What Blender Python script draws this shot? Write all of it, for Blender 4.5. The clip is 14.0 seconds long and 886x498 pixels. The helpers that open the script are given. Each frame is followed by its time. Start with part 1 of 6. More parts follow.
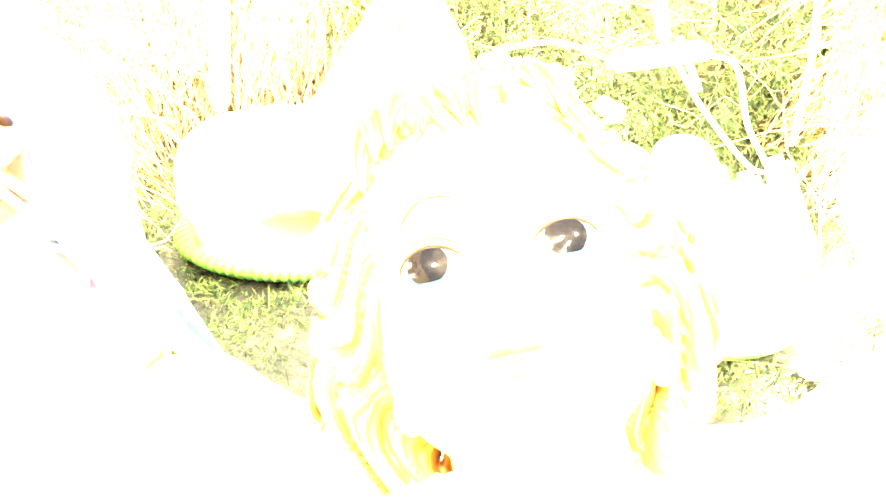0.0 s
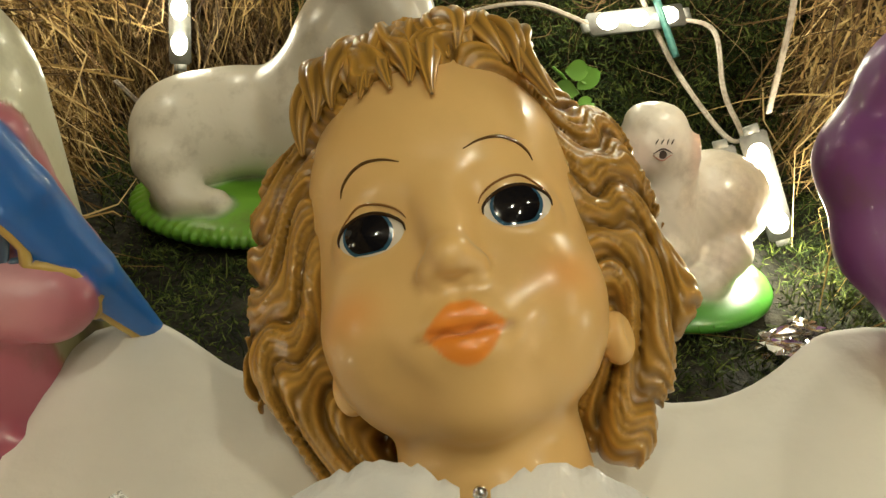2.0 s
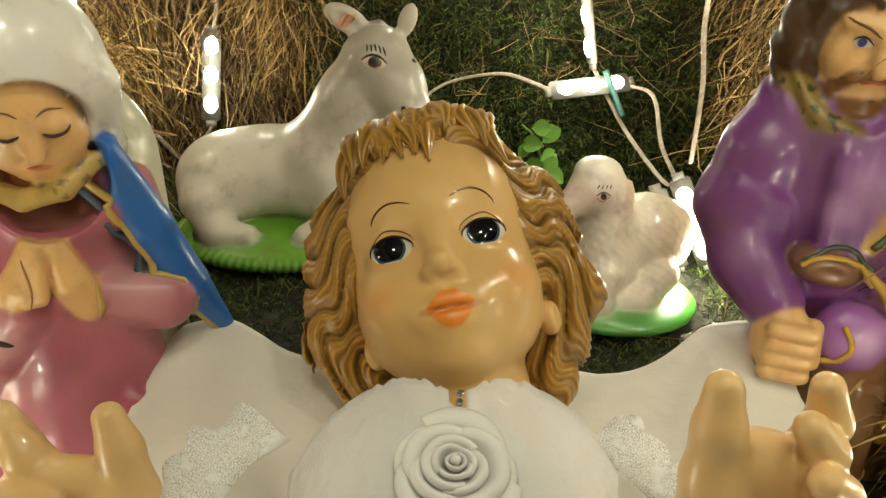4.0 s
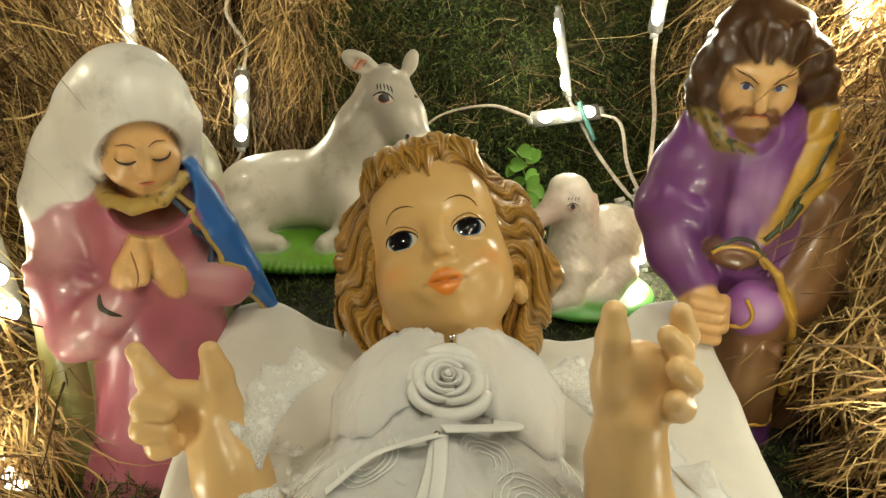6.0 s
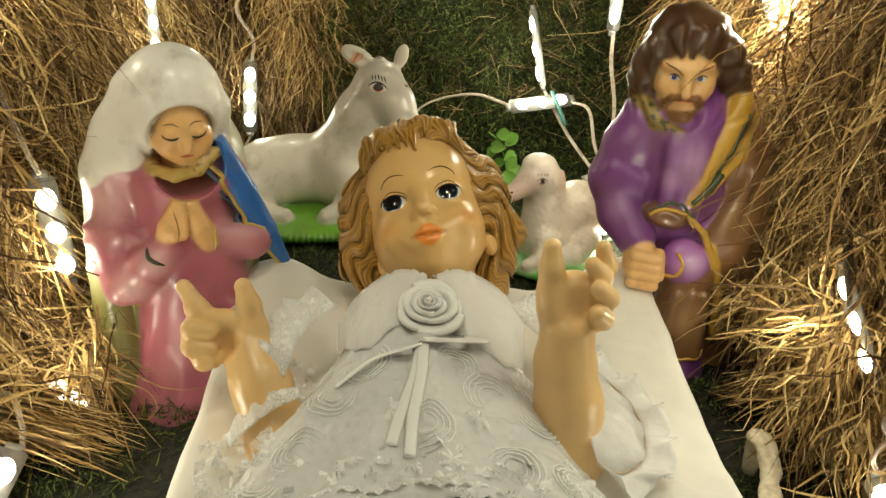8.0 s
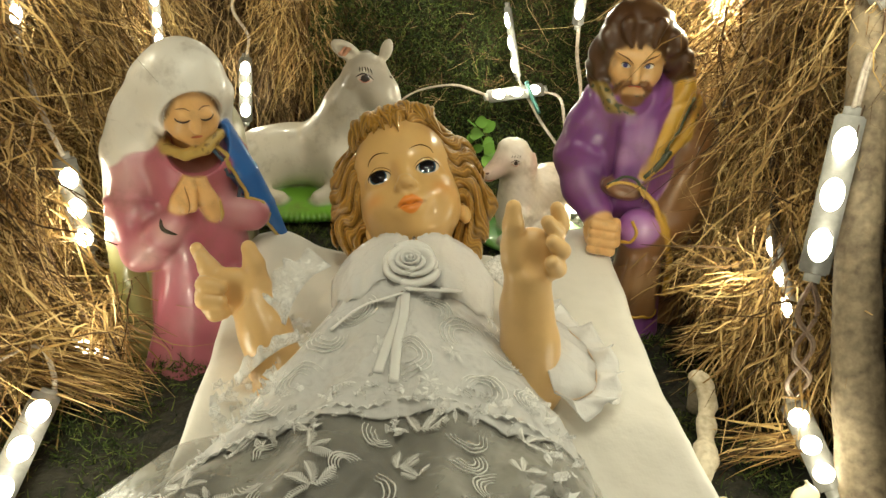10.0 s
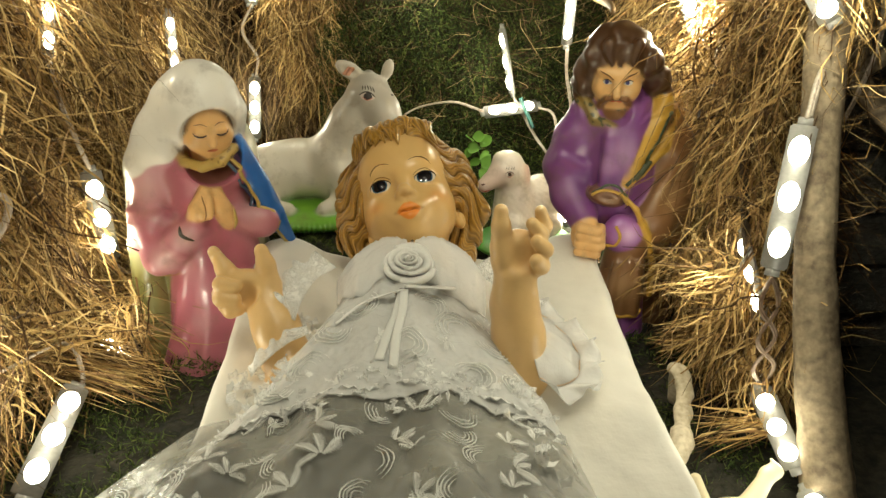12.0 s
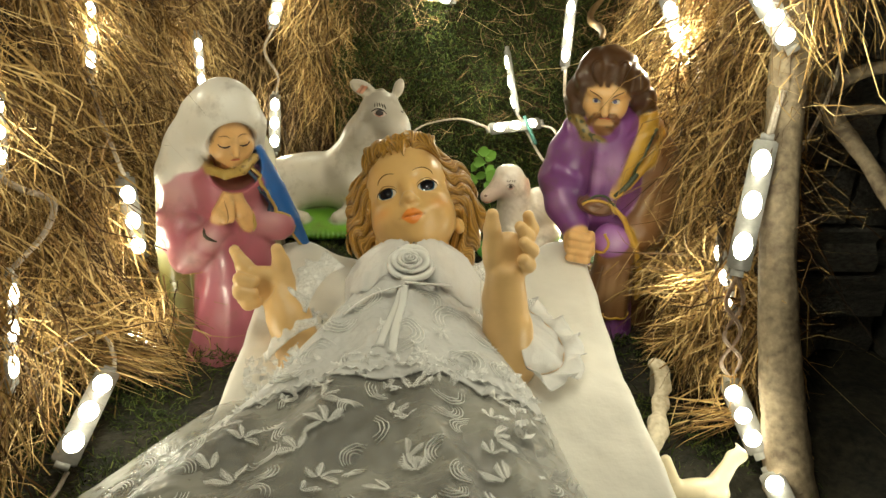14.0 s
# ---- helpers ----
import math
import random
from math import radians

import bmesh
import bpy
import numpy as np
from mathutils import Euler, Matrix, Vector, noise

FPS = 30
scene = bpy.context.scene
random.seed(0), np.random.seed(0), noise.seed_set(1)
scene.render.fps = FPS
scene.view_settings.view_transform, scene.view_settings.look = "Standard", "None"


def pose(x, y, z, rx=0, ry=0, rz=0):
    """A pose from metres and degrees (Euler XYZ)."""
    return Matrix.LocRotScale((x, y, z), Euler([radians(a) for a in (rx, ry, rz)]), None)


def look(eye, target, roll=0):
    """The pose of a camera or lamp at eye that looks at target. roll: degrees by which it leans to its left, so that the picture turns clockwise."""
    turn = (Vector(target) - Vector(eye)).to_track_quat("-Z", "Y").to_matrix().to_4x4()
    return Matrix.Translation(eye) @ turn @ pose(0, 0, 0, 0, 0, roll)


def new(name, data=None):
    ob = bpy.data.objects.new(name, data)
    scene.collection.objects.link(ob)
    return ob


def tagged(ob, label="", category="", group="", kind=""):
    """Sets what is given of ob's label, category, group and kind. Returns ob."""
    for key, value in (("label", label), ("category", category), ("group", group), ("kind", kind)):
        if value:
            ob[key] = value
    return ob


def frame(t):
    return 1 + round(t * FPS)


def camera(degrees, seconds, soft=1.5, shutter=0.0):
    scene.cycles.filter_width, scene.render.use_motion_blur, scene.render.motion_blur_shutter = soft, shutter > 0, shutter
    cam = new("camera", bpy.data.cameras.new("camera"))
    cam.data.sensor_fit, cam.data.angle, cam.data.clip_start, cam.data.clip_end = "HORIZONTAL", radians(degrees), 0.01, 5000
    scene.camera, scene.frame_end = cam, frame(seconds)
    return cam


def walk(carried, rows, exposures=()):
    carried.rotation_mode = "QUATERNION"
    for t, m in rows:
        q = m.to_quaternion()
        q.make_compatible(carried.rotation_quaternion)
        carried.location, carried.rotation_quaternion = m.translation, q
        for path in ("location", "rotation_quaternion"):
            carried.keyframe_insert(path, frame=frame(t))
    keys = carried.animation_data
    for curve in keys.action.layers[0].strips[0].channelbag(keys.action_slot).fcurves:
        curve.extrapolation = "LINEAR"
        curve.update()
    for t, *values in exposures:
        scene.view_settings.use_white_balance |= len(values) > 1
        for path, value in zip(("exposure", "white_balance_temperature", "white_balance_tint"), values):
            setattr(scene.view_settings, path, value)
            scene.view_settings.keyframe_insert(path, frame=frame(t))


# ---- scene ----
cam = camera(62.0, 14.0)
PATH = [
    (0, (0.004, -0.012, 0.26), (-0.023, 1.747, -0.692), -0.2),
    (0.5, (-0.002, -0.003, 0.256), (-0.007, 1.741, -0.724), 0.3),
    (1, (0.013, 0.003, 0.252), (0.025, 1.731, -0.756), 0.6),
    (1.5, (0.011, 0.01, 0.25), (0.035, 1.732, -0.767), 1.1),
    (2, (0.014, 0.001, 0.253), (0.038, 1.718, -0.774), 1.2),
    (2.5, (0.012, -0.016, 0.26), (0.056, 1.702, -0.763), 1.4),
    (3, (0.012, -0.038, 0.274), (0.073, 1.7, -0.714), 1.7),
    (3.5, (0.01, -0.067, 0.287), (0.072, 1.687, -0.672), 1.7),
    (6, (0.009, -0.2, 0.333), (0.066, 1.596, -0.546), 1.0),
    (6.5, (0.011, -0.22, 0.338), (0.067, 1.572, -0.548), 1.1),
    (7, (0.006, -0.248, 0.344), (0.063, 1.538, -0.554), 1.3),
    (7.5, (0.014, -0.269, 0.352), (0.078, 1.515, -0.551), 1.3),
    (8, (0.013, -0.293, 0.356), (0.086, 1.491, -0.545), 1.1),
    (10.5, (0.018, -0.375, 0.371), (0.121, 1.405, -0.535), 1.0),
    (11, (0.017, -0.385, 0.375), (0.12, 1.395, -0.531), 1.0),
    (11.5, (0.017, -0.394, 0.375), (0.116, 1.392, -0.519), 0.7),
    (12, (0.022, -0.41, 0.377), (0.11, 1.392, -0.487), 0.4),
    (12.5, (0.029, -0.434, 0.383), (0.111, 1.372, -0.471), 0.5),
    (13, (0.032, -0.452, 0.388), (0.105, 1.363, -0.451), 0.7),
    (13.5, (0.035, -0.456, 0.386), (0.106, 1.36, -0.449), 0.8),
    (14, (0.035, -0.466, 0.388), (0.076, 1.358, -0.43), 0.5),
]
EXPOSURES = [(0.0, 6.0), (0.1, 5.0), (0.2, 3.9), (0.3, 3.0), (0.5, 2.75), (0.7, 2.2), (0.9, 1.8), (1.0, 1.6), (1.2, 0.9), (1.5, 0.35), (1.8, 0.15),
             (2.1, 0.0), (2.5, 0.0), (3.0, 0.05), (14.0, 0.05)]
walk(cam, [(t, look(eye, target, roll)) for t, eye, target, roll in PATH], EXPOSURES)

# ---------------------------------------------------------------- world and light
world = bpy.data.worlds.new("night_room")
scene.world = world
world.use_nodes = True
wbg = world.node_tree.nodes["Background"]
wbg.inputs["Color"].default_value = (1.0, 0.86, 0.66, 1)
wbg.inputs["Strength"].default_value = 0.022
LED_WATTS = 0.385
LED_GLOW = 30.0
LED_COLOUR = (1.0, 0.96, 0.72)


# ---------------------------------------------------------------- material kit
def material(name):
    m = bpy.data.materials.new(name)
    m.use_nodes = True
    return m, m.node_tree.nodes, m.node_tree.links, m.node_tree.nodes["Principled BSDF"]


def noise_bump(nodes, links, bsdf, scale, strength, distance=0.001, coord="Object"):
    tc = nodes.new("ShaderNodeTexCoord")
    nt = nodes.new("ShaderNodeTexNoise")
    nt.inputs["Scale"].default_value, nt.inputs["Detail"].default_value = scale, 5
    bp = nodes.new("ShaderNodeBump")
    bp.inputs["Strength"].default_value, bp.inputs["Distance"].default_value = strength, distance
    links.new(tc.outputs[coord], nt.inputs["Vector"])
    links.new(nt.outputs["Fac"], bp.inputs["Height"])
    links.new(bp.outputs["Normal"], bsdf.inputs["Normal"])
    return tc, nt


def mottled(name, dark, light, scale, rough=0.6, bump=0.3, bump_scale=400, distance=0.001, metal=0.0, fine=6.0):
    """Two tones mixed by noise at two scales, with fine relief."""
    m, nodes, links, b = material(name)
    tc, nt = noise_bump(nodes, links, b, bump_scale, bump, distance)
    n1 = nodes.new("ShaderNodeTexNoise")
    n1.inputs["Scale"].default_value, n1.inputs["Detail"].default_value = scale, 6
    n2 = nodes.new("ShaderNodeTexNoise")
    n2.inputs["Scale"].default_value, n2.inputs["Detail"].default_value = scale * fine, 3
    add = nodes.new("ShaderNodeMath")
    add.operation = "ADD"
    ramp = nodes.new("ShaderNodeValToRGB")
    ramp.color_ramp.elements[0].position, ramp.color_ramp.elements[0].color = 0.75, (*dark, 1)
    ramp.color_ramp.elements[1].position, ramp.color_ramp.elements[1].color = 1.25, (*light, 1)
    half = nodes.new("ShaderNodeMath")
    half.operation, half.inputs[1].default_value = "MULTIPLY", 0.5
    ramp.color_ramp.elements[0].position, ramp.color_ramp.elements[1].position = 0.38, 0.62
    for n in (n1, n2):
        links.new(tc.outputs["Object"], n.inputs["Vector"])
    links.new(n1.outputs["Fac"], add.inputs[0])
    links.new(n2.outputs["Fac"], add.inputs[1])
    links.new(add.outputs[0], half.inputs[0])
    links.new(half.outputs[0], ramp.inputs["Fac"])
    links.new(ramp.outputs["Color"], b.inputs["Base Color"])
    b.inputs["Roughness"].default_value, b.inputs["Metallic"].default_value = rough, metal
    return m


def island_tones(name, tones, rough=0.7, through_light=0.0):
    """A colour of its own for each loose piece of a mesh."""
    m, nodes, links, b = material(name)
    geo = nodes.new("ShaderNodeNewGeometry")
    ramp = nodes.new("ShaderNodeValToRGB")
    while len(ramp.color_ramp.elements) < len(tones):
        ramp.color_ramp.elements.new(0.5)
    for i, tone in enumerate(tones):
        ramp.color_ramp.elements[i].position = i / (len(tones) - 1)
        ramp.color_ramp.elements[i].color = (*tone, 1)
    links.new(geo.outputs["Random Per Island"], ramp.inputs["Fac"])
    links.new(ramp.outputs["Color"], b.inputs["Base Color"])
    b.inputs["Roughness"].default_value = rough
    b.inputs["Specular IOR Level"].default_value = 0.3
    return m


def painted(name, rough, coat=0.0, dirt=0.25, wear=(0.16, 0.11, 0.06), dirt_scale=45, bump=0.12, subsurface=0.0):
    """Brushed paint: the colour comes from the mesh's own paint layer, with a little dirt in blotches."""
    m, nodes, links, b = material(name)
    tc, nt = noise_bump(nodes, links, b, 260, bump, 0.0006)
    at = nodes.new("ShaderNodeAttribute")
    at.attribute_name = "paint"
    n1 = nodes.new("ShaderNodeTexNoise")
    n1.inputs["Scale"].default_value, n1.inputs["Detail"].default_value, n1.inputs["Roughness"].default_value = dirt_scale, 8, 0.65
    ramp = nodes.new("ShaderNodeValToRGB")
    ramp.color_ramp.elements[0].position, ramp.color_ramp.elements[0].color = 0.52, (0, 0, 0, 1)
    ramp.color_ramp.elements[1].position, ramp.color_ramp.elements[1].color = 0.75, (dirt, dirt, dirt, 1)
    mix = nodes.new("ShaderNodeMix")
    mix.data_type = "RGBA"
    mix.inputs["B"].default_value = (*wear, 1)
    links.new(tc.outputs["Object"], n1.inputs["Vector"])
    links.new(n1.outputs["Fac"], ramp.inputs["Fac"])
    links.new(ramp.outputs["Color"], mix.inputs["Factor"])
    links.new(at.outputs["Color"], mix.inputs["A"])
    links.new(mix.outputs["Result"], b.inputs["Base Color"])
    b.inputs["Roughness"].default_value = rough
    b.inputs["Coat Weight"].default_value, b.inputs["Coat Roughness"].default_value = coat, 0.08
    if subsurface:
        b.inputs["Subsurface Weight"].default_value = subsurface
        b.inputs["Subsurface Radius"].default_value = (0.006, 0.003, 0.0015)
        b.inputs["Subsurface Scale"].default_value = 1.0
    return m


def glowing(name, colour, strength):
    m, nodes, links, b = material(name)
    b.inputs["Base Color"].default_value = (0.9, 0.88, 0.8, 1)
    b.inputs["Emission Color"].default_value = (*colour, 1)
    b.inputs["Emission Strength"].default_value = strength
    return m


def fabric(name, tone, weave=1800, rough=0.85, bump=0.25, sheen=0.3, blotch=0.9, alpha=1.0, holes=0.0, mesh=0.0, crumple=0.0008):
    m, nodes, links, b = material(name)
    tc = nodes.new("ShaderNodeTexCoord")
    wv = nodes.new("ShaderNodeTexWave")
    wv.inputs["Scale"].default_value, wv.inputs["Distortion"].default_value = weave / 12, 1.5
    n1 = nodes.new("ShaderNodeTexNoise")
    n1.inputs["Scale"].default_value, n1.inputs["Detail"].default_value = 22, 5
    ramp = nodes.new("ShaderNodeValToRGB")
    ramp.color_ramp.elements[0].position, ramp.color_ramp.elements[0].color = 0.38, (*[c * blotch for c in tone], 1)
    ramp.color_ramp.elements[1].position, ramp.color_ramp.elements[1].color = 0.62, (*tone, 1)
    nb = nodes.new("ShaderNodeTexNoise")
    nb.inputs["Scale"].default_value, nb.inputs["Detail"].default_value = 90, 4
    ad = nodes.new("ShaderNodeMath")
    ad.operation = "ADD"
    bp = nodes.new("ShaderNodeBump")
    bp.inputs["Strength"].default_value, bp.inputs["Distance"].default_value = bump, crumple
    for n in (wv, n1, nb):
        links.new(tc.outputs["Object"], n.inputs["Vector"])
    links.new(n1.outputs["Fac"], ramp.inputs["Fac"])
    links.new(ramp.outputs["Color"], b.inputs["Base Color"])
    thin = nodes.new("ShaderNodeMath")
    thin.operation, thin.inputs[1].default_value = "MULTIPLY", 0.012
    links.new(wv.outputs["Fac"], thin.inputs[0])
    links.new(thin.outputs[0], ad.inputs[0])
    links.new(nb.outputs["Fac"], ad.inputs[1])
    links.new(ad.outputs[0], bp.inputs["Height"])
    links.new(bp.outputs["Normal"], b.inputs["Normal"])
    b.inputs["Roughness"].default_value = rough
    b.inputs["Sheen Weight"].default_value = sheen
    b.inputs["Alpha"].default_value = alpha
    if holes or mesh:
        # open work: thread cells of a net, or uneven sheerness of a thin weave
        vo = nodes.new("ShaderNodeTexVoronoi")
        vo.feature = "DISTANCE_TO_EDGE"
        vo.inputs["Scale"].default_value = mesh or 500
        nz = nodes.new("ShaderNodeTexNoise")
        nz.inputs["Scale"].default_value, nz.inputs["Detail"].default_value = 140, 4
        ra = nodes.new("ShaderNodeMapRange")
        ra.inputs["From Min"].default_value, ra.inputs["From Max"].default_value = 0.06, 0.16
        ra.inputs["To Min"].default_value, ra.inputs["To Max"].default_value = 1.0, 1.0 - holes
        rb = nodes.new("ShaderNodeMapRange")
        rb.inputs["From Min"].default_value, rb.inputs["From Max"].default_value = 0.42, 0.62
        rb.inputs["To Min"].default_value, rb.inputs["To Max"].default_value = 0.0, 1.0
        mx = nodes.new("ShaderNodeMath")
        mx.operation = "MAXIMUM"
        ml = nodes.new("ShaderNodeMath")
        ml.operation, ml.inputs[1].default_value = "MULTIPLY", alpha
        for n in (vo, nz):
            links.new(tc.outputs["Object"], n.inputs["Vector"])
        links.new(vo.outputs["Distance"], ra.inputs["Value"])
        links.new(nz.outputs["Fac"], rb.inputs["Value"])
        links.new(ra.outputs["Result"], mx.inputs[0])
        links.new(rb.outputs["Result"], mx.inputs[1])
        links.new(mx.outputs[0], ml.inputs[0])
        links.new(ml.outputs[0], b.inputs["Alpha"])
    return m


PLASTER = painted("painted_plaster", 0.34, coat=0.25, dirt=0.45, bump=0.2)
RESIN = painted("painted_resin", 0.31, coat=0.2, dirt=0.16, wear=(0.35, 0.2, 0.08), dirt_scale=30, bump=0.05)
GLAZE = painted("eye_glaze", 0.07, dirt=0.0, bump=0.0)
SHEET = fabric("white_cotton", (0.78, 0.75, 0.68), blotch=0.92, bump=0.4, crumple=0.002)
ORGANZA = fabric("white_organza", (0.93, 0.93, 0.92), weave=2600, rough=0.25, bump=0.7, sheen=0.5, blotch=0.92, alpha=0.62, crumple=0.004)
LINING = fabric("white_lining", (0.62, 0.61, 0.58), weave=2000, rough=0.55, bump=0.4, sheen=0.3, blotch=0.82, crumple=0.002)
SATIN = fabric("white_satin", (0.90, 0.90, 0.88), weave=2600, rough=0.35, bump=0.15, sheen=0.3, blotch=0.95, alpha=0.93)
UNDERSKIRT = fabric("grey_underskirt", (0.26, 0.25, 0.20), weave=2000, rough=0.5, bump=0.3, sheen=0.2, blotch=0.25)
BROWN_WIRE = mottled("brown_wire", (0.13, 0.08, 0.05), (0.28, 0.19, 0.13), 60, rough=0.35, bump=0.05)
TULLE = fabric("sheer_tulle", (0.58, 0.57, 0.51), weave=2600, rough=0.3, bump=0.6, sheen=0.35, blotch=0.55, alpha=0.38, crumple=0.003)
THREAD = fabric("white_embroidery", (0.90, 0.90, 0.87), weave=3000, rough=0.28, bump=0.4, sheen=0.3)
LACE = fabric("white_lace", (0.92, 0.92, 0.90), weave=2400, rough=0.6, bump=0.5, sheen=0.3, alpha=0.95, holes=0.85, mesh=1150)
COIR = island_tones("coconut_fibre", [(0.035, 0.018, 0.007), (0.14, 0.075, 0.025), (0.32, 0.195, 0.065), (0.55, 0.37, 0.14), (0.76, 0.57, 0.27)])
COIR_DARK = island_tones("dark_coconut_fibre", [(0.025, 0.014, 0.006), (0.09, 0.05, 0.02), (0.24, 0.15, 0.065), (0.50, 0.35, 0.17)])
MOSS = island_tones("moss", [(0.008, 0.014, 0.004), (0.022, 0.036, 0.009), (0.055, 0.085, 0.016), (0.17, 0.20, 0.045)], rough=0.8)
SOIL = mottled("dark_soil", (0.008, 0.009, 0.006), (0.04, 0.035, 0.022), 25, rough=0.95, bump=0.8, bump_scale=120, distance=0.006)
BACKING = mottled("brown_backing", (0.02, 0.014, 0.008), (0.075, 0.05, 0.026), 14, rough=0.95, bump=0.8, bump_scale=90, distance=0.006)
STONE = mottled("dark_stone", (0.06, 0.058, 0.05), (0.17, 0.16, 0.14), 18, rough=0.85, bump=0.9, bump_scale=60, distance=0.006)
WOOD = mottled("weathered_wood", (0.11, 0.08, 0.05), (0.30, 0.235, 0.15), 30, rough=0.75, bump=0.5, bump_scale=160, distance=0.002)
BONE = mottled("pale_driftwood", (0.4, 0.33, 0.22), (0.68, 0.6, 0.45), 40, rough=0.65, bump=0.5, bump_scale=140, distance=0.002)
HOUSING = mottled("white_plastic", (0.24, 0.235, 0.22), (0.32, 0.31, 0.29), 50, rough=0.35, bump=0.05)
WIRE = mottled("clear_wire", (0.3, 0.24, 0.19), (0.52, 0.45, 0.37), 60, rough=0.3, bump=0.05)
GREEN_TAPE = mottled("green_tape", (0.02, 0.08, 0.07), (0.05, 0.15, 0.13), 60, rough=0.4, bump=0.1)
LEAF = island_tones("green_leaf", [(0.1, 0.25, 0.03), (0.2, 0.4, 0.07)], rough=0.4)
SILVER = mottled("silver_bead", (0.6, 0.6, 0.6), (0.85, 0.85, 0.85), 60, rough=0.15, bump=0.02, metal=1.0)
GLOW = glowing("led_light", LED_COLOUR, LED_GLOW)


# ---------------------------------------------------------------- mesh kit
def mesh_object(name, verts, faces, mat, parent=None, label="", smooth=True, colours=None, world_matrix=None):
    me = bpy.data.meshes.new(name)
    verts = np.asarray(verts, float)
    if world_matrix is not None:
        inv = np.array(world_matrix.inverted())
        verts = verts @ inv[:3, :3].T + inv[:3, 3]
    me.from_pydata(verts.tolist(), [], [tuple(int(i) for i in f) for f in faces])
    if colours is not None:
        layer = me.color_attributes.new("paint", "FLOAT_COLOR", "POINT")
        rgba = np.ones((len(verts), 4), np.float32)
        rgba[:, :3] = colours
        layer.data.foreach_set("color", rgba.ravel())
    if smooth:
        me.polygons.foreach_set("use_smooth", [True] * len(me.polygons))
    me.materials.append(mat)
    me.update()
    ob = new(name, me)
    if world_matrix is not None:
        ob.matrix_world = world_matrix
    if parent:
        ob.parent = parent
    if label:
        tagged(ob, label)
    return ob


def part(name, bm, mat, parent, label=""):
    me = bpy.data.meshes.new(name)
    bm.normal_update()
    bm.to_mesh(me)
    bm.free()
    me.polygons.foreach_set("use_smooth", [True] * len(me.polygons))
    me.materials.append(mat)
    ob = new(name, me)
    ob.parent = parent
    if label:
        tagged(ob, label)
    return ob


def empty(name, at=(0, 0, 0)):
    ob = new(name)
    ob.empty_display_size = 0.02
    ob.location = at
    return ob


def smooth_line(points, per=6):
    """A Catmull-Rom line through the points."""
    p = np.asarray(points, float)
    if len(p) < 3:
        s = np.linspace(0, 1, per + 1)[:, None]
        return p[0] * (1 - s) + p[-1] * s
    q = np.vstack([2 * p[0] - p[1], p, 2 * p[-1] - p[-2]])
    out = []
    for i in range(len(p) - 1):
        a, b, c, d = q[i:i + 4]
        for s in np.linspace(0, 1, per, endpoint=False):
            out.append(0.5 * (2 * b + (c - a) * s + (2 * a - 5 * b + 4 * c - d) * s * s + (3 * b - a - 3 * c + d) * s ** 3))
    out.append(p[-1])
    return np.array(out)


def tube(line, radii, sides=8, flat=1.0, up=None):
    """Verts and faces of a closed tube along a line."""
    line = np.asarray(line, float)
    n = len(line)
    radii = np.broadcast_to(np.asarray(radii, float), (n,))
    tan = np.gradient(line, axis=0)
    tan /= np.linalg.norm(tan, axis=1)[:, None] + 1e-12
    ref = np.array(up if up is not None else (0.31, 0.22, 0.92), float)
    a = np.cross(tan, ref)
    a /= np.linalg.norm(a, axis=1)[:, None] + 1e-12
    b = np.cross(a, tan)
    ang = np.linspace(0, 2 * math.pi, sides, endpoint=False)
    v = line[:, None] + radii[:, None, None] * (np.cos(ang)[None, :, None] * a[:, None] + flat * np.sin(ang)[None, :, None] * b[:, None])
    v = v.reshape(-1, 3)
    f = [(i * sides + j, i * sides + (j + 1) % sides, (i + 1) * sides + (j + 1) % sides, (i + 1) * sides + j)
         for i in range(n - 1) for j in range(sides)]
    f += [tuple(range(sides))[::-1], tuple((n - 1) * sides + j for j in range(sides))]
    return v, f


class Pile:
    """Gathers verts, faces and colours of one mesh."""

    def __init__(self):
        self.v, self.f, self.c, self.n = [], [], [], 0

    def add(self, v, f, colour=(1, 1, 1)):
        v = np.asarray(v, float)
        self.v.append(v)
        self.c.append(np.broadcast_to(np.asarray(colour, float), (len(v), 3)))
        self.f += [tuple(int(i) + self.n for i in face) for face in f]
        self.n += len(v)

    def object(self, name, mat, **kw):
        return mesh_object(name, np.vstack(self.v), self.f, mat, colours=np.vstack(self.c), **kw)


# ---------------------------------------------------------------- modelled forms: soft unions of simple solids, skinned by a grid
def cone(a, b, ra, rb):
    a, b = np.array(a, np.float32), np.array(b, np.float32)
    ba = b - a
    bb = float(ba @ ba) + 1e-12

    def f(p):
        pa = p - a
        h = np.clip(pa @ ba / bb, 0, 1)
        return np.sqrt(((pa - h[:, None] * ba) ** 2).sum(1)) - (ra + (rb - ra) * h)
    return f


def ball(c, r, turn=(0, 0, 0)):
    c, r = np.array(c, np.float32), np.broadcast_to(np.array(r, np.float32), (3,))
    rot = np.array(Euler([radians(x) for x in turn]).to_matrix(), np.float32)

    def f(p):
        q = (p - c) @ rot
        k0 = np.sqrt(((q / r) ** 2).sum(1))
        k1 = np.sqrt(((q / (r * r)) ** 2).sum(1)) + 1e-9
        return np.where(k0 < 1e-4, -r.min(), k0 * (k0 - 1) / k1)
    return f


def placed(f, frame_at):
    """A solid modelled in a frame of its own (origin, x, y, z axes), set into the world."""
    o, axes = np.array(frame_at[0], np.float32), np.array(frame_at[1], np.float32)
    return lambda p: f((p - o) @ axes.T)


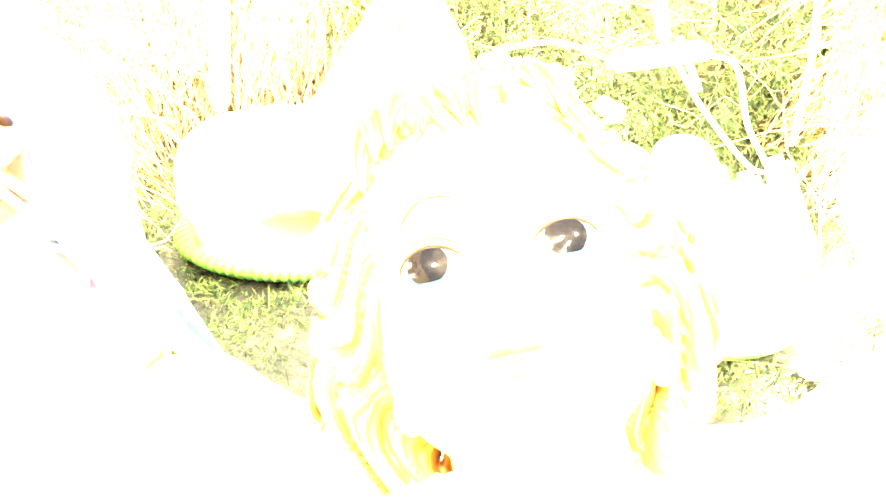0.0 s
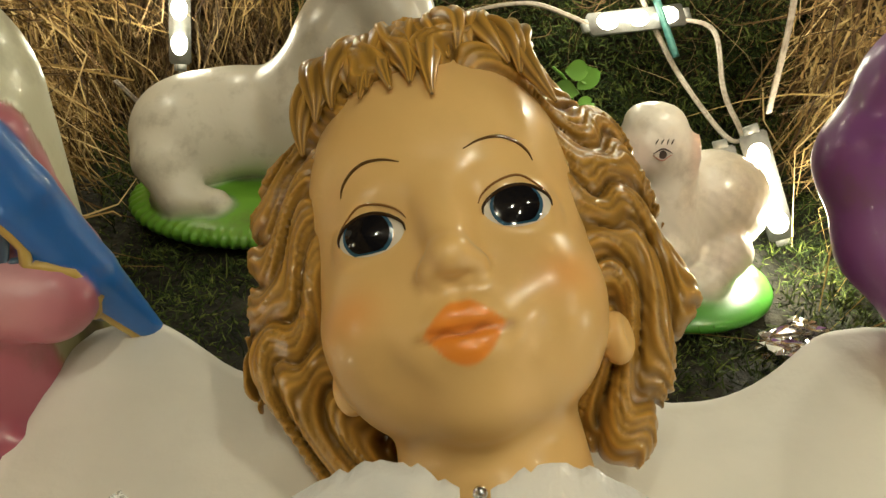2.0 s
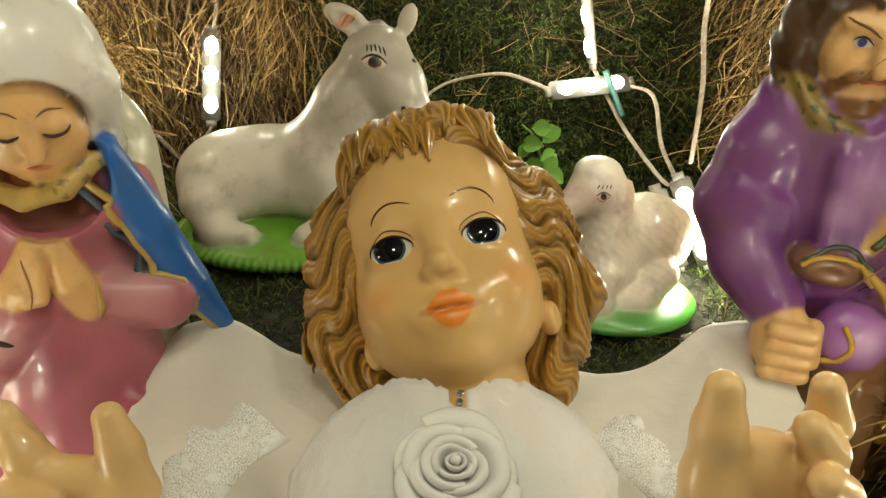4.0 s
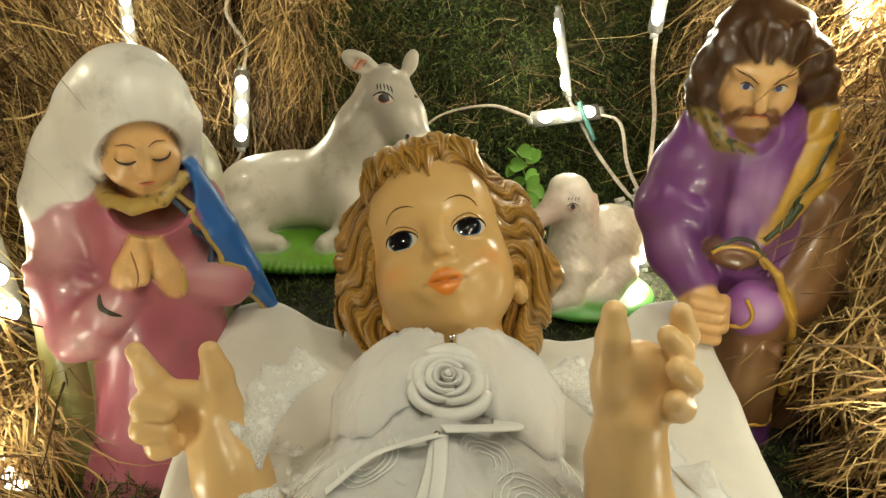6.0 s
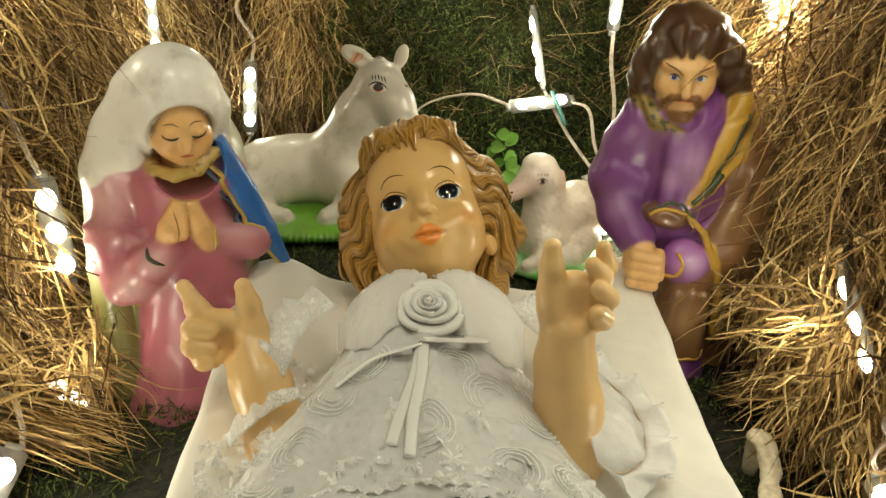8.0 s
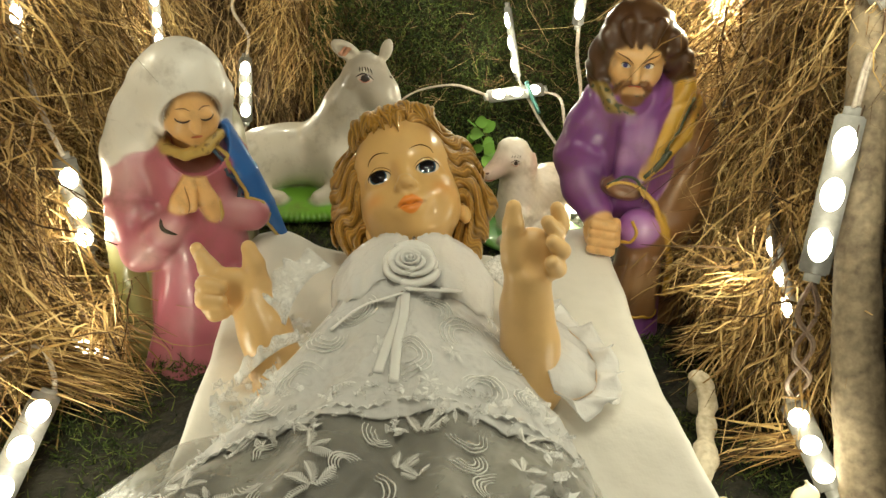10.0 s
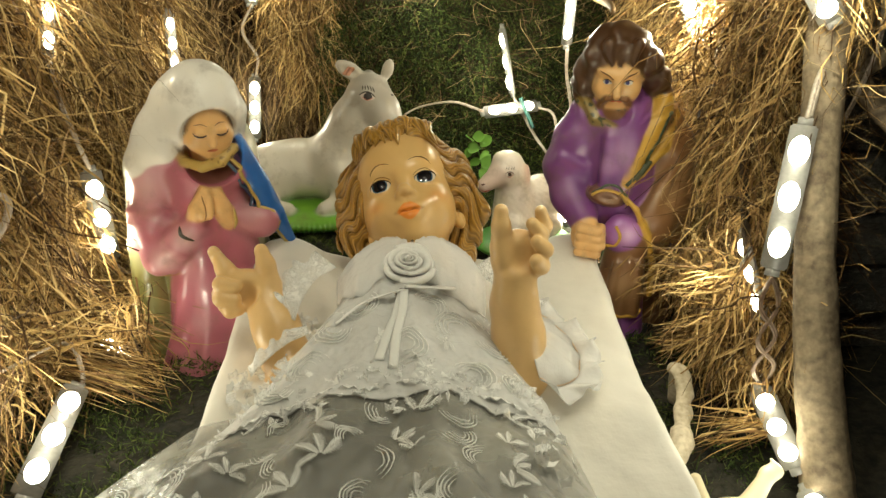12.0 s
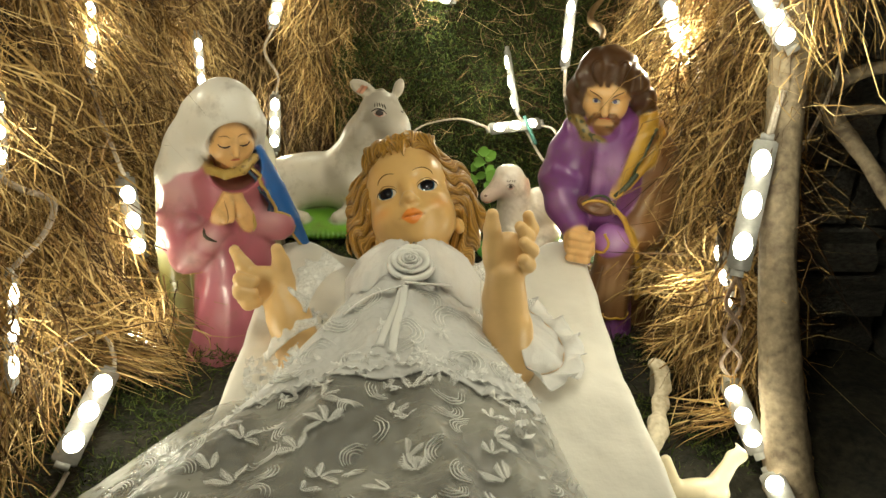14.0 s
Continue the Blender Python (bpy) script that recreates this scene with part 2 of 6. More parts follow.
def facing_frame(origin, way, across):
    z = np.array(way, float) / np.linalg.norm(way)
    x = np.array(across, float) - z * np.dot(across, z)
    x /= np.linalg.norm(x)
    return np.array(origin, float), np.stack([x, np.cross(z, x), z])


class Form:
    def __init__(self, melt=0.006, paint_edge=0.0008):
        self.items, self.melt, self.edge, self.relief = [], melt, paint_edge, None

    def add(self, f, colour, melt=None):
        self.items.append(("add", f, np.array(colour, np.float32), self.melt if melt is None else melt))
        return self

    def cut(self, f, melt=0.003):
        self.items.append(("cut", f, None, melt))
        return self

    def chain(self, points, radii, colour, melt=None):
        for (a, b, ra, rb) in zip(points, points[1:], radii, radii[1:]):
            self.add(cone(a, b, ra, rb), colour, melt)
        return self

    def dist(self, p):
        p = np.asarray(p, np.float32)
        d = np.full(len(p), 1.0, np.float32)
        for kind, f, _, k in self.items:
            e = f(p)
            if kind == "cut":
                e = -e
                h = np.clip(0.5 - 0.5 * (d - e) / k, 0, 1)
                d = d * (1 - h) + e * h + k * h * (1 - h)
            else:
                h = np.clip(0.5 + 0.5 * (d - e) / k, 0, 1)
                d = d * (1 - h) + e * h - k * h * (1 - h)
        if self.relief:
            d = d + self.relief(p)
        return d

    def colour(self, p):
        p = np.asarray(p, np.float32)
        ds = []
        for kind, f, c, k in self.items:
            e = f(p)
            if kind == "cut":
                ds = [np.maximum(d, -e) for d in ds]
            else:
                ds.append(e)
        cs = np.array([c for kind, f, c, k in self.items if kind == "add"])
        ds = np.array(ds)
        w = np.exp(-(ds - ds.min(0)) / self.edge)
        w /= w.sum(0)
        return w.T @ cs

    def skin(self, lo, hi, vox):
        lo, hi = np.array(lo, float), np.array(hi, float)
        n = np.ceil((hi - lo) / vox).astype(int) + 1
        ax = [lo[i] + vox * np.arange(n[i]) for i in range(3)]
        grid = np.stack(np.meshgrid(*ax, indexing="ij"), -1).reshape(-1, 3)
        # a coarse pass tells which cells lie near the skin; only those are worked out finely
        m = -(-n // 4) + 1
        ax4 = [lo[i] + 4 * vox * np.arange(m[i]) for i in range(3)]
        grid4 = np.stack(np.meshgrid(*ax4, indexing="ij"), -1).reshape(-1, 3)
        d4 = np.concatenate([self.dist(c) for c in np.array_split(grid4, max(1, len(grid4) // 200000))]).reshape(m)
        near = np.ix_(*[np.minimum((np.arange(n[i]) + 2) // 4, m[i] - 1) for i in range(3)])
        d = d4[near].reshape(-1).copy()
        close = np.abs(d) < 9 * vox
        d[close] = np.concatenate([self.dist(c) for c in np.array_split(grid[close], max(1, int(close.sum()) // 200000))])
        d = d.reshape(n)
        inside = d < 0
        acc = np.zeros((*(n - 1), 3))
        cnt = np.zeros(n - 1)
        for axis in range(3):
            for o1 in (0, 1):
                for o2 in (0, 1):
                    off = [0, 0, 0]
                    o = [k for k in range(3) if k != axis]
                    off[o[0]], off[o[1]] = o1, o2
                    s0 = tuple(slice(off[k], off[k] + n[k] - 1) for k in range(3))
                    off[axis] = 1
                    s1 = tuple(slice(off[k], off[k] + n[k] - 1) for k in range(3))
                    off[axis] = 0
                    cross = inside[s0] != inside[s1]
                    t = np.where(cross, d[s0] / np.where(cross, d[s0] - d[s1], 1), 0)
                    base = np.zeros(3)
                    base[o[0]], base[o[1]] = o1, o2
                    acc += np.where(cross[..., None], base, 0)
                    acc[..., axis] += np.where(cross, t, 0)
                    cnt += cross
        act = cnt > 0
        idx = -np.ones(n - 1, int)
        idx[act] = np.arange(act.sum())
        cell = np.stack(np.nonzero(act), 1)
        v = lo + vox * (cell + acc[act] / cnt[act][:, None])
        faces = []
        for axis in range(3):
            o = [(axis + 1) % 3, (axis + 2) % 3]
            s0 = [slice(1, n[k] - 1) for k in range(3)]
            s0[axis] = slice(0, n[axis] - 1)
            s1 = list(s0)
            s1[axis] = slice(1, n[axis])
            a, b = inside[tuple(s0)], inside[tuple(s1)]
            at = np.stack(np.nonzero(a != b), 1)
            flip = a[tuple(at.T)]
            for k in o:
                at[:, k] += 1
            quad = []
            for d0, d1 in ((0, 0), (1, 0), (1, 1), (0, 1)):
                q = at.copy()
                q[:, o[0]] -= d0
                q[:, o[1]] -= d1
                quad.append(idx[tuple(q.T)])
            quad = np.stack(quad, 1)
            quad[~flip] = quad[~flip][:, ::-1]
            faces.append(quad)
        faces = np.vstack(faces)
        return v, faces

    def onto(self, p, lift=0.0):
        """Moves points onto the form's skin."""
        p = np.asarray(p, float).copy()
        for _ in range(5):
            d = self.dist(p)
            e = 0.0006
            g = np.stack([self.dist(p + np.eye(3)[k] * e) - self.dist(p - np.eye(3)[k] * e) for k in range(3)], 1)
            g /= np.linalg.norm(g, axis=1)[:, None] + 1e-9
            p -= np.clip(d - lift, -0.004, 0.004)[:, None] * g
        return p

    def stroke(self, pile, points, width, colour, lift=0.0002, taper=True, per=8):
        line = self.onto(smooth_line(points, per), lift)
        s = np.linspace(0, 1, len(line))
        w = width * (np.sqrt(np.clip(np.sin(math.pi * np.clip(s * 0.96 + 0.02, 0, 1)), 0, 1)) if taper else 1)
        v, f = tube(line, np.maximum(w, 0.00015), 6)
        pile.add(v, f, colour)

    def spot(self, pile, c, ax, ay, rx, ry, colour, lift=0.0003, rings=5, sides=28, cap=1.0, floor=-1.0):
        """A painted disc on the skin; cap and floor cut it off above and below."""
        c, ax, ay = np.array(c, float), np.array(ax, float), np.array(ay, float)
        pts, faces = [c], []
        for i in range(1, rings + 1):
            for j in range(sides):
                a = 2 * math.pi * j / sides
                y = min(cap, max(floor, math.sin(a))) * i / rings
                pts.append(c + ax * rx * math.cos(a) * i / rings + ay * ry * y)
        for j in range(sides):
            faces.append((0, 1 + j, 1 + (j + 1) % sides))
        for i in range(rings - 1):
            for j in range(sides):
                k = (j + 1) % sides
                faces.append((1 + i * sides + j, 1 + (i + 1) * sides + j, 1 + (i + 1) * sides + k, 1 + i * sides + k))
        pile.add(self.onto(np.array(pts), lift), faces, colour)


def strands(roots, ways, length, wiggle, width, seg=4, sag=0.0, seed=0):
    """Thin bent ribbons: verts and faces."""
    rng = np.random.default_rng(seed)
    n = len(roots)
    ways = ways / (np.linalg.norm(ways, axis=1)[:, None] + 1e-9)
    length = np.broadcast_to(length, (n,))
    s = np.linspace(0, 1, seg + 1)
    bend = rng.normal(0, wiggle, (n, 2, 3))
    p = roots[:, None] + ways[:, None] * (length[:, None, None] * s[None, :, None])
    p = p + bend[:, 0][:, None] * length[:, None, None] * (s ** 2)[None, :, None]
    p = p + bend[:, 1][:, None] * length[:, None, None] * np.sin(s * 2 * math.pi)[None, :, None] * 0.5
    p[..., 2] -= sag * length[:, None] * (s ** 2)[None]
    side = np.cross(ways, rng.normal(0, 1, (n, 3)))
    side /= np.linalg.norm(side, axis=1)[:, None] + 1e-9
    w = np.broadcast_to(width, (n,))[:, None] * (1 - 0.75 * s ** 2)[None]
    v = np.stack([p - side[:, None] * w[..., None] / 2, p + side[:, None] * w[..., None] / 2], 2).reshape(-1, 3)
    base = (np.arange(n) * (seg + 1) * 2)[:, None] + (np.arange(seg) * 2)[None]
    f = np.stack([base, base + 1, base + 3, base + 2], -1).reshape(-1, 4)
    return v, f


def stuff(name, chunks, mat, label, category):
    vs, fs, k = [], [], 0
    for v, f in chunks:
        vs.append(v)
        fs.append(f + k)
        k += len(v)
    ob = mesh_object(name, np.vstack(vs), np.vstack(fs), mat, smooth=True)
    return tagged(ob, label, category, kind="stuff")


# ---------------------------------------------------------------- the setting
def relief_sheet(name, origin, across, along, nu, nv, depth, scale, mat, label, category, seed=0.0, thick=0.02):
    """A rough slab: a sheet with uneven relief in front, and a plain back."""
    o, a, b = Vector(origin), Vector(across), Vector(along)
    n = a.cross(b).normalized()
    v, f = [], []
    for i in range(nu + 1):
        for j in range(nv + 1):
            p = o + a * (i / nu) + b * (j / nv)
            d = noise.fractal(p * scale + Vector((seed, 0, 0)), 0.8, 2.1, 5) * depth
            v.append(p + n * d)
    for i in range(nu):
        for j in range(nv):
            k = i * (nv + 1) + j
            f.append((k, k + nv + 1, k + nv + 2, k + 1))
    k = len(v)
    v += [o - n * thick, o + a - n * thick, o + a + b - n * thick, o + b - n * thick]
    f.append((k + 3, k + 2, k + 1, k))
    edges = [[i * (nv + 1) for i in range(nu + 1)], [nu * (nv + 1) + j for j in range(nv + 1)],
             [i * (nv + 1) + nv for i in range(nu, -1, -1)], [j for j in range(nv, -1, -1)]]
    for e, line in enumerate(edges):
        f.append(tuple([k + e, k + (e + 1) % 4] + line[::-1]))
    ob = mesh_object(name, [tuple(p) for p in v], f, mat)
    return tagged(ob, label, category, kind="structure")


relief_sheet("ground", (-1.5, -1.5, 0), (3, 0, 0), (0, 3, 0), 160, 160, 0.012, 14, SOIL, "dark damp soil floor of the grotto", "ground")
relief_sheet("wall_back", (0.62, 0.70, -0.02), (-1.1, 0, 0), (0, 0, 0.7), 60, 40, 0.03, 12, BACKING, "rough dark brown back of the grotto", "wall", 3)
relief_sheet("wall_left", (-0.315, 0.72, -0.02), (0, -1.2, 0), (0, 0, 0.7), 70, 40, 0.02, 12, BACKING, "rough brown side of the grotto behind fibre", "wall", 7)
relief_sheet("ceiling", (0.62, -0.5, 0.62), (-0.95, 0, 0), (0, 1.2, 0), 40, 40, 0.015, 12, BACKING, "rough dark brown grotto roof", "ceiling", 9)

# the stone wall beside the pole: rough blocks with recessed joints
wall_right = mesh_object("wall_right", [(x, y, z) for x in (0.335, 1.0) for y in (0.175, 0.25) for z in (-0.02, 0.68)],
                         [(0, 1, 3, 2), (4, 6, 7, 5), (0, 4, 5, 1), (2, 3, 7, 6), (0, 2, 6, 4), (1, 5, 7, 3)], STONE, smooth=False)
tagged(wall_right, "dark rough stone wall in deep shade", "wall", kind="structure")


def stone_mesh(seed):
    bm = bmesh.new()
    bmesh.ops.create_cube(bm, size=1.0)
    bmesh.ops.subdivide_edges(bm, edges=bm.edges[:], cuts=2, use_grid_fill=True)
    for v in bm.verts:
        v.co *= 1 - 0.10 * max(0, v.co.length - 0.6)
        v.co += noise.noise_vector(v.co * 2.3 + Vector((seed * 3.7, 0, 0))) * 0.10
    me = bpy.data.meshes.new("stone")
    bm.to_mesh(me)
    bm.free()
    me.materials.append(STONE)
    return me


stones = [stone_mesh(i) for i in range(6)]
rs = random.Random(4)
z = 0.0
while z < 0.62:
    h = rs.uniform(0.042, 0.062)
    x = 0.330 + rs.uniform(-0.01, 0.012)
    while x < 0.97:
        w = rs.uniform(0.06, 0.13)
        ob = new("stone", rs.choice(stones))
        ob.location = (x + w / 2, 0.172 + rs.uniform(-0.012, 0.008), z + h / 2)
        ob.scale = (w * 0.93, 0.06, h * 0.9)
        ob.parent = wall_right
        x += w
    z += h

# ---------------------------------------------------------------- light strings

def led_module(a, b, facing, label="white plastic light module with three glowing diodes on fibre", watts=1.0, wide=0.0165):
    a, b, fv = Vector(a), Vector(b), Vector(facing).normalized()
    mid, axis = (a + b) / 2, (a - b)
    length = axis.length
    axis.normalize()
    fv = (fv - axis * fv.dot(axis)).normalized()
    side = axis.cross(fv)
    m = Matrix((side, axis, fv)).transposed().to_4x4()
    m.translation = mid
    top = empty("light_module")
    top.matrix_world = m
    bm = bmesh.new()
    bmesh.ops.create_cube(bm, size=1.0, matrix=Matrix.Diagonal((wide, length, 0.005, 1)))
    bmesh.ops.bevel(bm, geom=bm.edges[:], offset=0.0012, segments=2, affect="EDGES")
    for s in (-1, 1):
        bmesh.ops.create_cube(bm, size=1.0, matrix=Matrix.Translation((0, s * (length / 2 + 0.002), -0.0005)) @ Matrix.Diagonal((wide * 0.55, 0.006, 0.003, 1)))
    part("housing", bm, HOUSING, top)
    for k in (-1, 0, 1):
        bm = bmesh.new()
        bmesh.ops.create_uvsphere(bm, u_segments=14, v_segments=8, radius=1.0,
                                  matrix=Matrix.Translation((0, k * length * 0.32, 0.0026)) @ Matrix.Diagonal((wide * 0.38, length * 0.105, 0.0030, 1)))
        part("diode", bm, GLOW, top, "glowing white diode")
    lamp = bpy.data.lights.new("module_light", "POINT")
    lamp.shadow_soft_size = 0.008
    lamp.energy, lamp.color = LED_WATTS * watts, LED_COLOUR
    lo = new("module_light", lamp)
    lo.parent = top
    lo.matrix_basis = Matrix.Translation((0, 0, 0.042))
    tagged(top, label, "light", "light modules")
    return top


def cable(points, radius=0.0011, mat=None, label="thin clear twin cable between light modules", name="cable"):
    line = smooth_line(points, 7)
    v, f = tube(line, radius, 7)
    v2, f2 = tube(line + np.array((0.0016, 0.0004, 0.0006)) * radius / 0.0011, radius, 7)
    pile = Pile()
    pile.add(v, f)
    pile.add(v2, f2)
    ob = pile.object(name, mat or WIRE)
    return tagged(ob, label, "cable")


led_module((-0.250, 0.199, 0.163), (-0.256, 0.217, 0.072), (0.4, -0.9, 0.25), wide=0.0175, watts=0.3)
led_module((-0.1877, 0.612, 0.1516), (-0.1886, 0.577, 0.0756), (0.1, -0.9, 0.25), watts=0.60)
led_module((0.120, 0.525, 0.124), (0.192, 0.545, 0.128), (0.0, -0.75, 0.65), watts=0.60)
led_module((0.142, 0.552, 0.226), (0.159, 0.55, 0.142), (-0.9, -0.4, 0.1), wide=0.0115, watts=0.60)
led_module((0.277, 0.042, 0.245), (0.257, 0.006, 0.160), (-0.45, -0.85, 0.2), watts=0.36)
led_module((-0.232, 0.060, 0.040), (-0.226, -0.042, 0.030), (0.45, -0.25, 0.8), "white plastic light module lying on dark moss", wide=0.0185, watts=0.5)
led_module((0.266, 0.004, 0.066), (0.277, -0.04, 0.034), (-0.6, -0.6, 0.5), watts=0.22)
led_module((0.281, -0.052, 0.026), (0.286, -0.105, 0.008), (-0.6, -0.3, 0.7), watts=0.18)
led_module((-0.268, 0.235, 0.322), (-0.268, 0.208, 0.258), (0.6, -0.75, 0.1), wide=0.0115, watts=0.42)
led_module((-0.25, 0.478, 0.255), (-0.25, 0.47, 0.188), (0.5, -0.85, 0.1), wide=0.0115, watts=0.42)
led_module((-0.275, 0.068, 0.272), (-0.272, 0.045, 0.22), (0.7, -0.65, 0.1), wide=0.0115, watts=0.30)
led_module((-0.268, 0.02, 0.15), (-0.268, -0.012, 0.075), (0.9, -0.3, 0.1), wide=0.0115, watts=0.2)
led_module((-0.165, 0.605, 0.30), (-0.180, 0.595, 0.250), (0.15, -0.95, -0.1), watts=0.60)
led_module((0.01, 0.60, 0.30), (0.07, 0.60, 0.285), (0.0, -0.7, -0.6), watts=0.60)
led_module((0.197, 0.40, 0.312), (0.194, 0.40, 0.232), (-0.3, -0.9, 0.1), watts=1.0, wide=0.0115)
led_module((0.272, 0.30, 0.32), (0.302, 0.295, 0.248), (-0.35, -0.9, 0.1), watts=3.2)
led_module((0.258, 0.06, 0.348), (0.290, 0.06, 0.308), (-0.3, -0.95, 0.0), watts=0.7)
led_module((0.287, 0.115, 0.135), (0.283, 0.05, 0.095), (-0.9, 0.2, 0.3), wide=0.0115, watts=0.36)
led_module((0.208, 0.425, 0.085), (0.243, 0.42, 0.014), (-0.35, -0.9, 0.35), watts=1.7)
led_module((0.194, 0.432, 0.072), (0.222, 0.428, 0.006), (-0.35, -0.9, 0.35), watts=0.9)
led_module((-0.245, 0.14, 0.03), (-0.215, 0.115, 0.022), (0.0, 0.3, 0.9), "white plastic light module half buried in brown fibre", watts=0.12)
for x0, y0 in ((-0.06, -0.02), (0.06, -0.2), (0.16, 0.06)):
    led_module((x0, y0 - 0.04, 0.6), (x0 + 0.01, y0 + 0.04, 0.6), (0, 0.15, -1), "white plastic light module under the grotto roof", watts=3.1)

cable([(-0.268, 0.206, 0.255), (-0.262, 0.196, 0.225), (-0.252, 0.19, 0.19), (-0.25, 0.197, 0.166)])
cable([(-0.257, 0.218, 0.068), (-0.25, 0.23, 0.05), (-0.22, 0.235, 0.045), (-0.205, 0.225, 0.05)])
cable([(-0.180, 0.594, 0.247), (-0.196, 0.6, 0.215), (-0.182, 0.61, 0.18), (-0.186, 0.612, 0.155)])
cable([(-0.1886, 0.576, 0.071), (-0.205, 0.575, 0.045), (-0.225, 0.59, 0.03), (-0.245, 0.58, 0.06)])
cable([(0.0, 0.5, 0.115), (0.03, 0.515, 0.132), (0.075, 0.525, 0.138), (0.105, 0.525, 0.130), (0.119, 0.525, 0.124)])
cable([(0.160, 0.55, 0.138), (0.175, 0.54, 0.112), (0.19, 0.52, 0.088), (0.215, 0.48, 0.06), (0.212, 0.43, 0.08)], mat=None)
cable([(0.185, 0.545, 0.125), (0.21, 0.53, 0.12), (0.215, 0.50, 0.085), (0.225, 0.47, 0.06), (0.235, 0.43, 0.02)])
cable([(0.194, 0.398, 0.228), (0.196, 0.40, 0.2), (0.206, 0.41, 0.16), (0.212, 0.42, 0.10)])
cable([(0.256, 0.004, 0.156), (0.250, 0.0, 0.135), (0.262, -0.005, 0.115), (0.252, -0.005, 0.09), (0.264, 0.004, 0.07)], 0.0010, BROWN_WIRE, label="twisted brown twin cable along the pole")
cable([(0.256, 0.004, 0.156), (0.262, 0.0, 0.135), (0.250, -0.006, 0.112), (0.266, -0.004, 0.092), (0.267, 0.004, 0.07)], 0.0010, BROWN_WIRE, label="twisted brown twin cable along the pole")
cable([(0.278, 0.043, 0.249), (0.290, 0.06, 0.275), (0.312, 0.08, 0.28), (0.325, 0.10, 0.29), (0.328, 0.13, 0.298)], 0.0017)
cable([(0.345, 0.11, 0.34), (0.352, 0.105, 0.29), (0.34, 0.10, 0.24), (0.318, 0.09, 0.20)], 0.0012, label="thin grey string hanging beside the branch")
cable([(-0.282, 0.05, 0.215), (-0.268, 0.06, 0.20), (-0.256, 0.075, 0.185), (-0.26, 0.06, 0.165), (-0.268, 0.024, 0.153)], 0.0016)
cable([(-0.226, -0.042, 0.021), (-0.23, -0.06, 0.014), (-0.24, -0.09, 0.012), (-0.26, -0.13, 0.014)])
cable([(-0.232, 0.066, 0.032), (-0.236, 0.08, 0.045), (-0.25, 0.09, 0.06), (-0.266, 0.03, 0.075)])
v, f = tube(smooth_line([(0.168, 0.536, 0.14), (0.176, 0.528, 0.122), (0.184, 0.52, 0.104)]), 0.0026, 8)
tagged(mesh_object("tape_wrap", v, f, GREEN_TAPE), "dark green tape wrapped round a cable joint", "tape")


# ---------------------------------------------------------------- posts and branches
def branch(name, points, radii, mat, label, category="branch", seed=0, rough=0.12, flat=1.0, sides=14):
    line = smooth_line(points, 10)
    r = np.interp(np.linspace(0, 1, len(line)), np.linspace(0, 1, len(radii)), radii)
    v, f = tube(line, r, sides, flat)
    out = []
    for k, p in enumerate(v):
        c = Vector(line[min(k // sides, len(line) - 1)])
        q = Vector(p)
        s = 1 + rough * noise.fractal(Vector((q.x * 60, q.y * 60, q.z * 25 + seed)), 0.8, 2, 4)
        out.append(tuple(c + (q - c) * s))
    return tagged(mesh_object(name, out, f, mat), label, category)


branch("wooden_post", [(0.300, -0.062, -0.01), (0.294, -0.03, 0.06), (0.292, 0.02, 0.16), (0.300, 0.08, 0.3), (0.306, 0.11, 0.45), (0.31, 0.12, 0.62)],
       [0.020, 0.016, 0.013, 0.013, 0.013, 0.013], WOOD, "pale weathered wooden post standing on the soil", "post", 2)
branch("branch", [(0.335, 0.11, 0.33), (0.352, 0.12, 0.262), (0.366, 0.06, 0.222), (0.385, -0.02, 0.165), (0.40, -0.1, 0.1), (0.41, -0.16, 0.0)],
       [0.008, 0.008, 0.006, 0.006, 0.006, 0.006], WOOD, "crooked bare pale branch leaning on the wall", seed=5)
branch("branch", [(0.352, 0.12, 0.262), (0.375, 0.1, 0.285), (0.41, 0.05, 0.30), (0.45, 0.0, 0.32), (0.50, -0.04, 0.33)],
       [0.007, 0.005, 0.004, 0.004, 0.003], WOOD, "thin bare branch reaching to the stone wall", seed=8)
branch("branch", [(0.362, 0.11, 0.25), (0.40, 0.07, 0.262), (0.44, 0.04, 0.268), (0.50, 0.0, 0.275)],
       [0.004, 0.003, 0.003, 0.002], WOOD, "thin bare twig reaching to the stone wall", seed=11)
branch("branch", [(0.335, 0.115, 0.31), (0.338, 0.12, 0.25), (0.332, 0.115, 0.215), (0.318, 0.10, 0.195)],
       [0.006, 0.006, 0.006, 0.009], WOOD, "short hooked branch beside the post", seed=14)
branch("batten", [(0.293, 0.17, 0.23), (0.287, 0.11, 0.14), (0.281, 0.05, 0.085)], [0.005, 0.005, 0.005], BACKING,
       "narrow dark wooden batten carrying a light module", "batten", 17, flat=0.5, sides=8)
branch("driftwood", [(0.236, 0.075, 0.002), (0.234, 0.066, 0.04), (0.227, 0.035, 0.032), (0.215, 0.0, 0.022), (0.207, -0.015, 0.008)],
       [0.005, 0.0085, 0.0065, 0.0075, 0.004], BONE, "pale pitted piece of driftwood on the moss", "driftwood", 20, rough=0.55, flat=0.6)
branch("twig", [(0.255, 0.50, 0.30), (0.235, 0.47, 0.285), (0.225, 0.42, 0.28), (0.215, 0.33, 0.285), (0.205, 0.27, 0.288), (0.195, 0.23, 0.289)],
       [0.003, 0.004, 0.004, 0.004, 0.003, 0.002], COIR_DARK, "dark brown bent twig under the roof", "twig", 23)

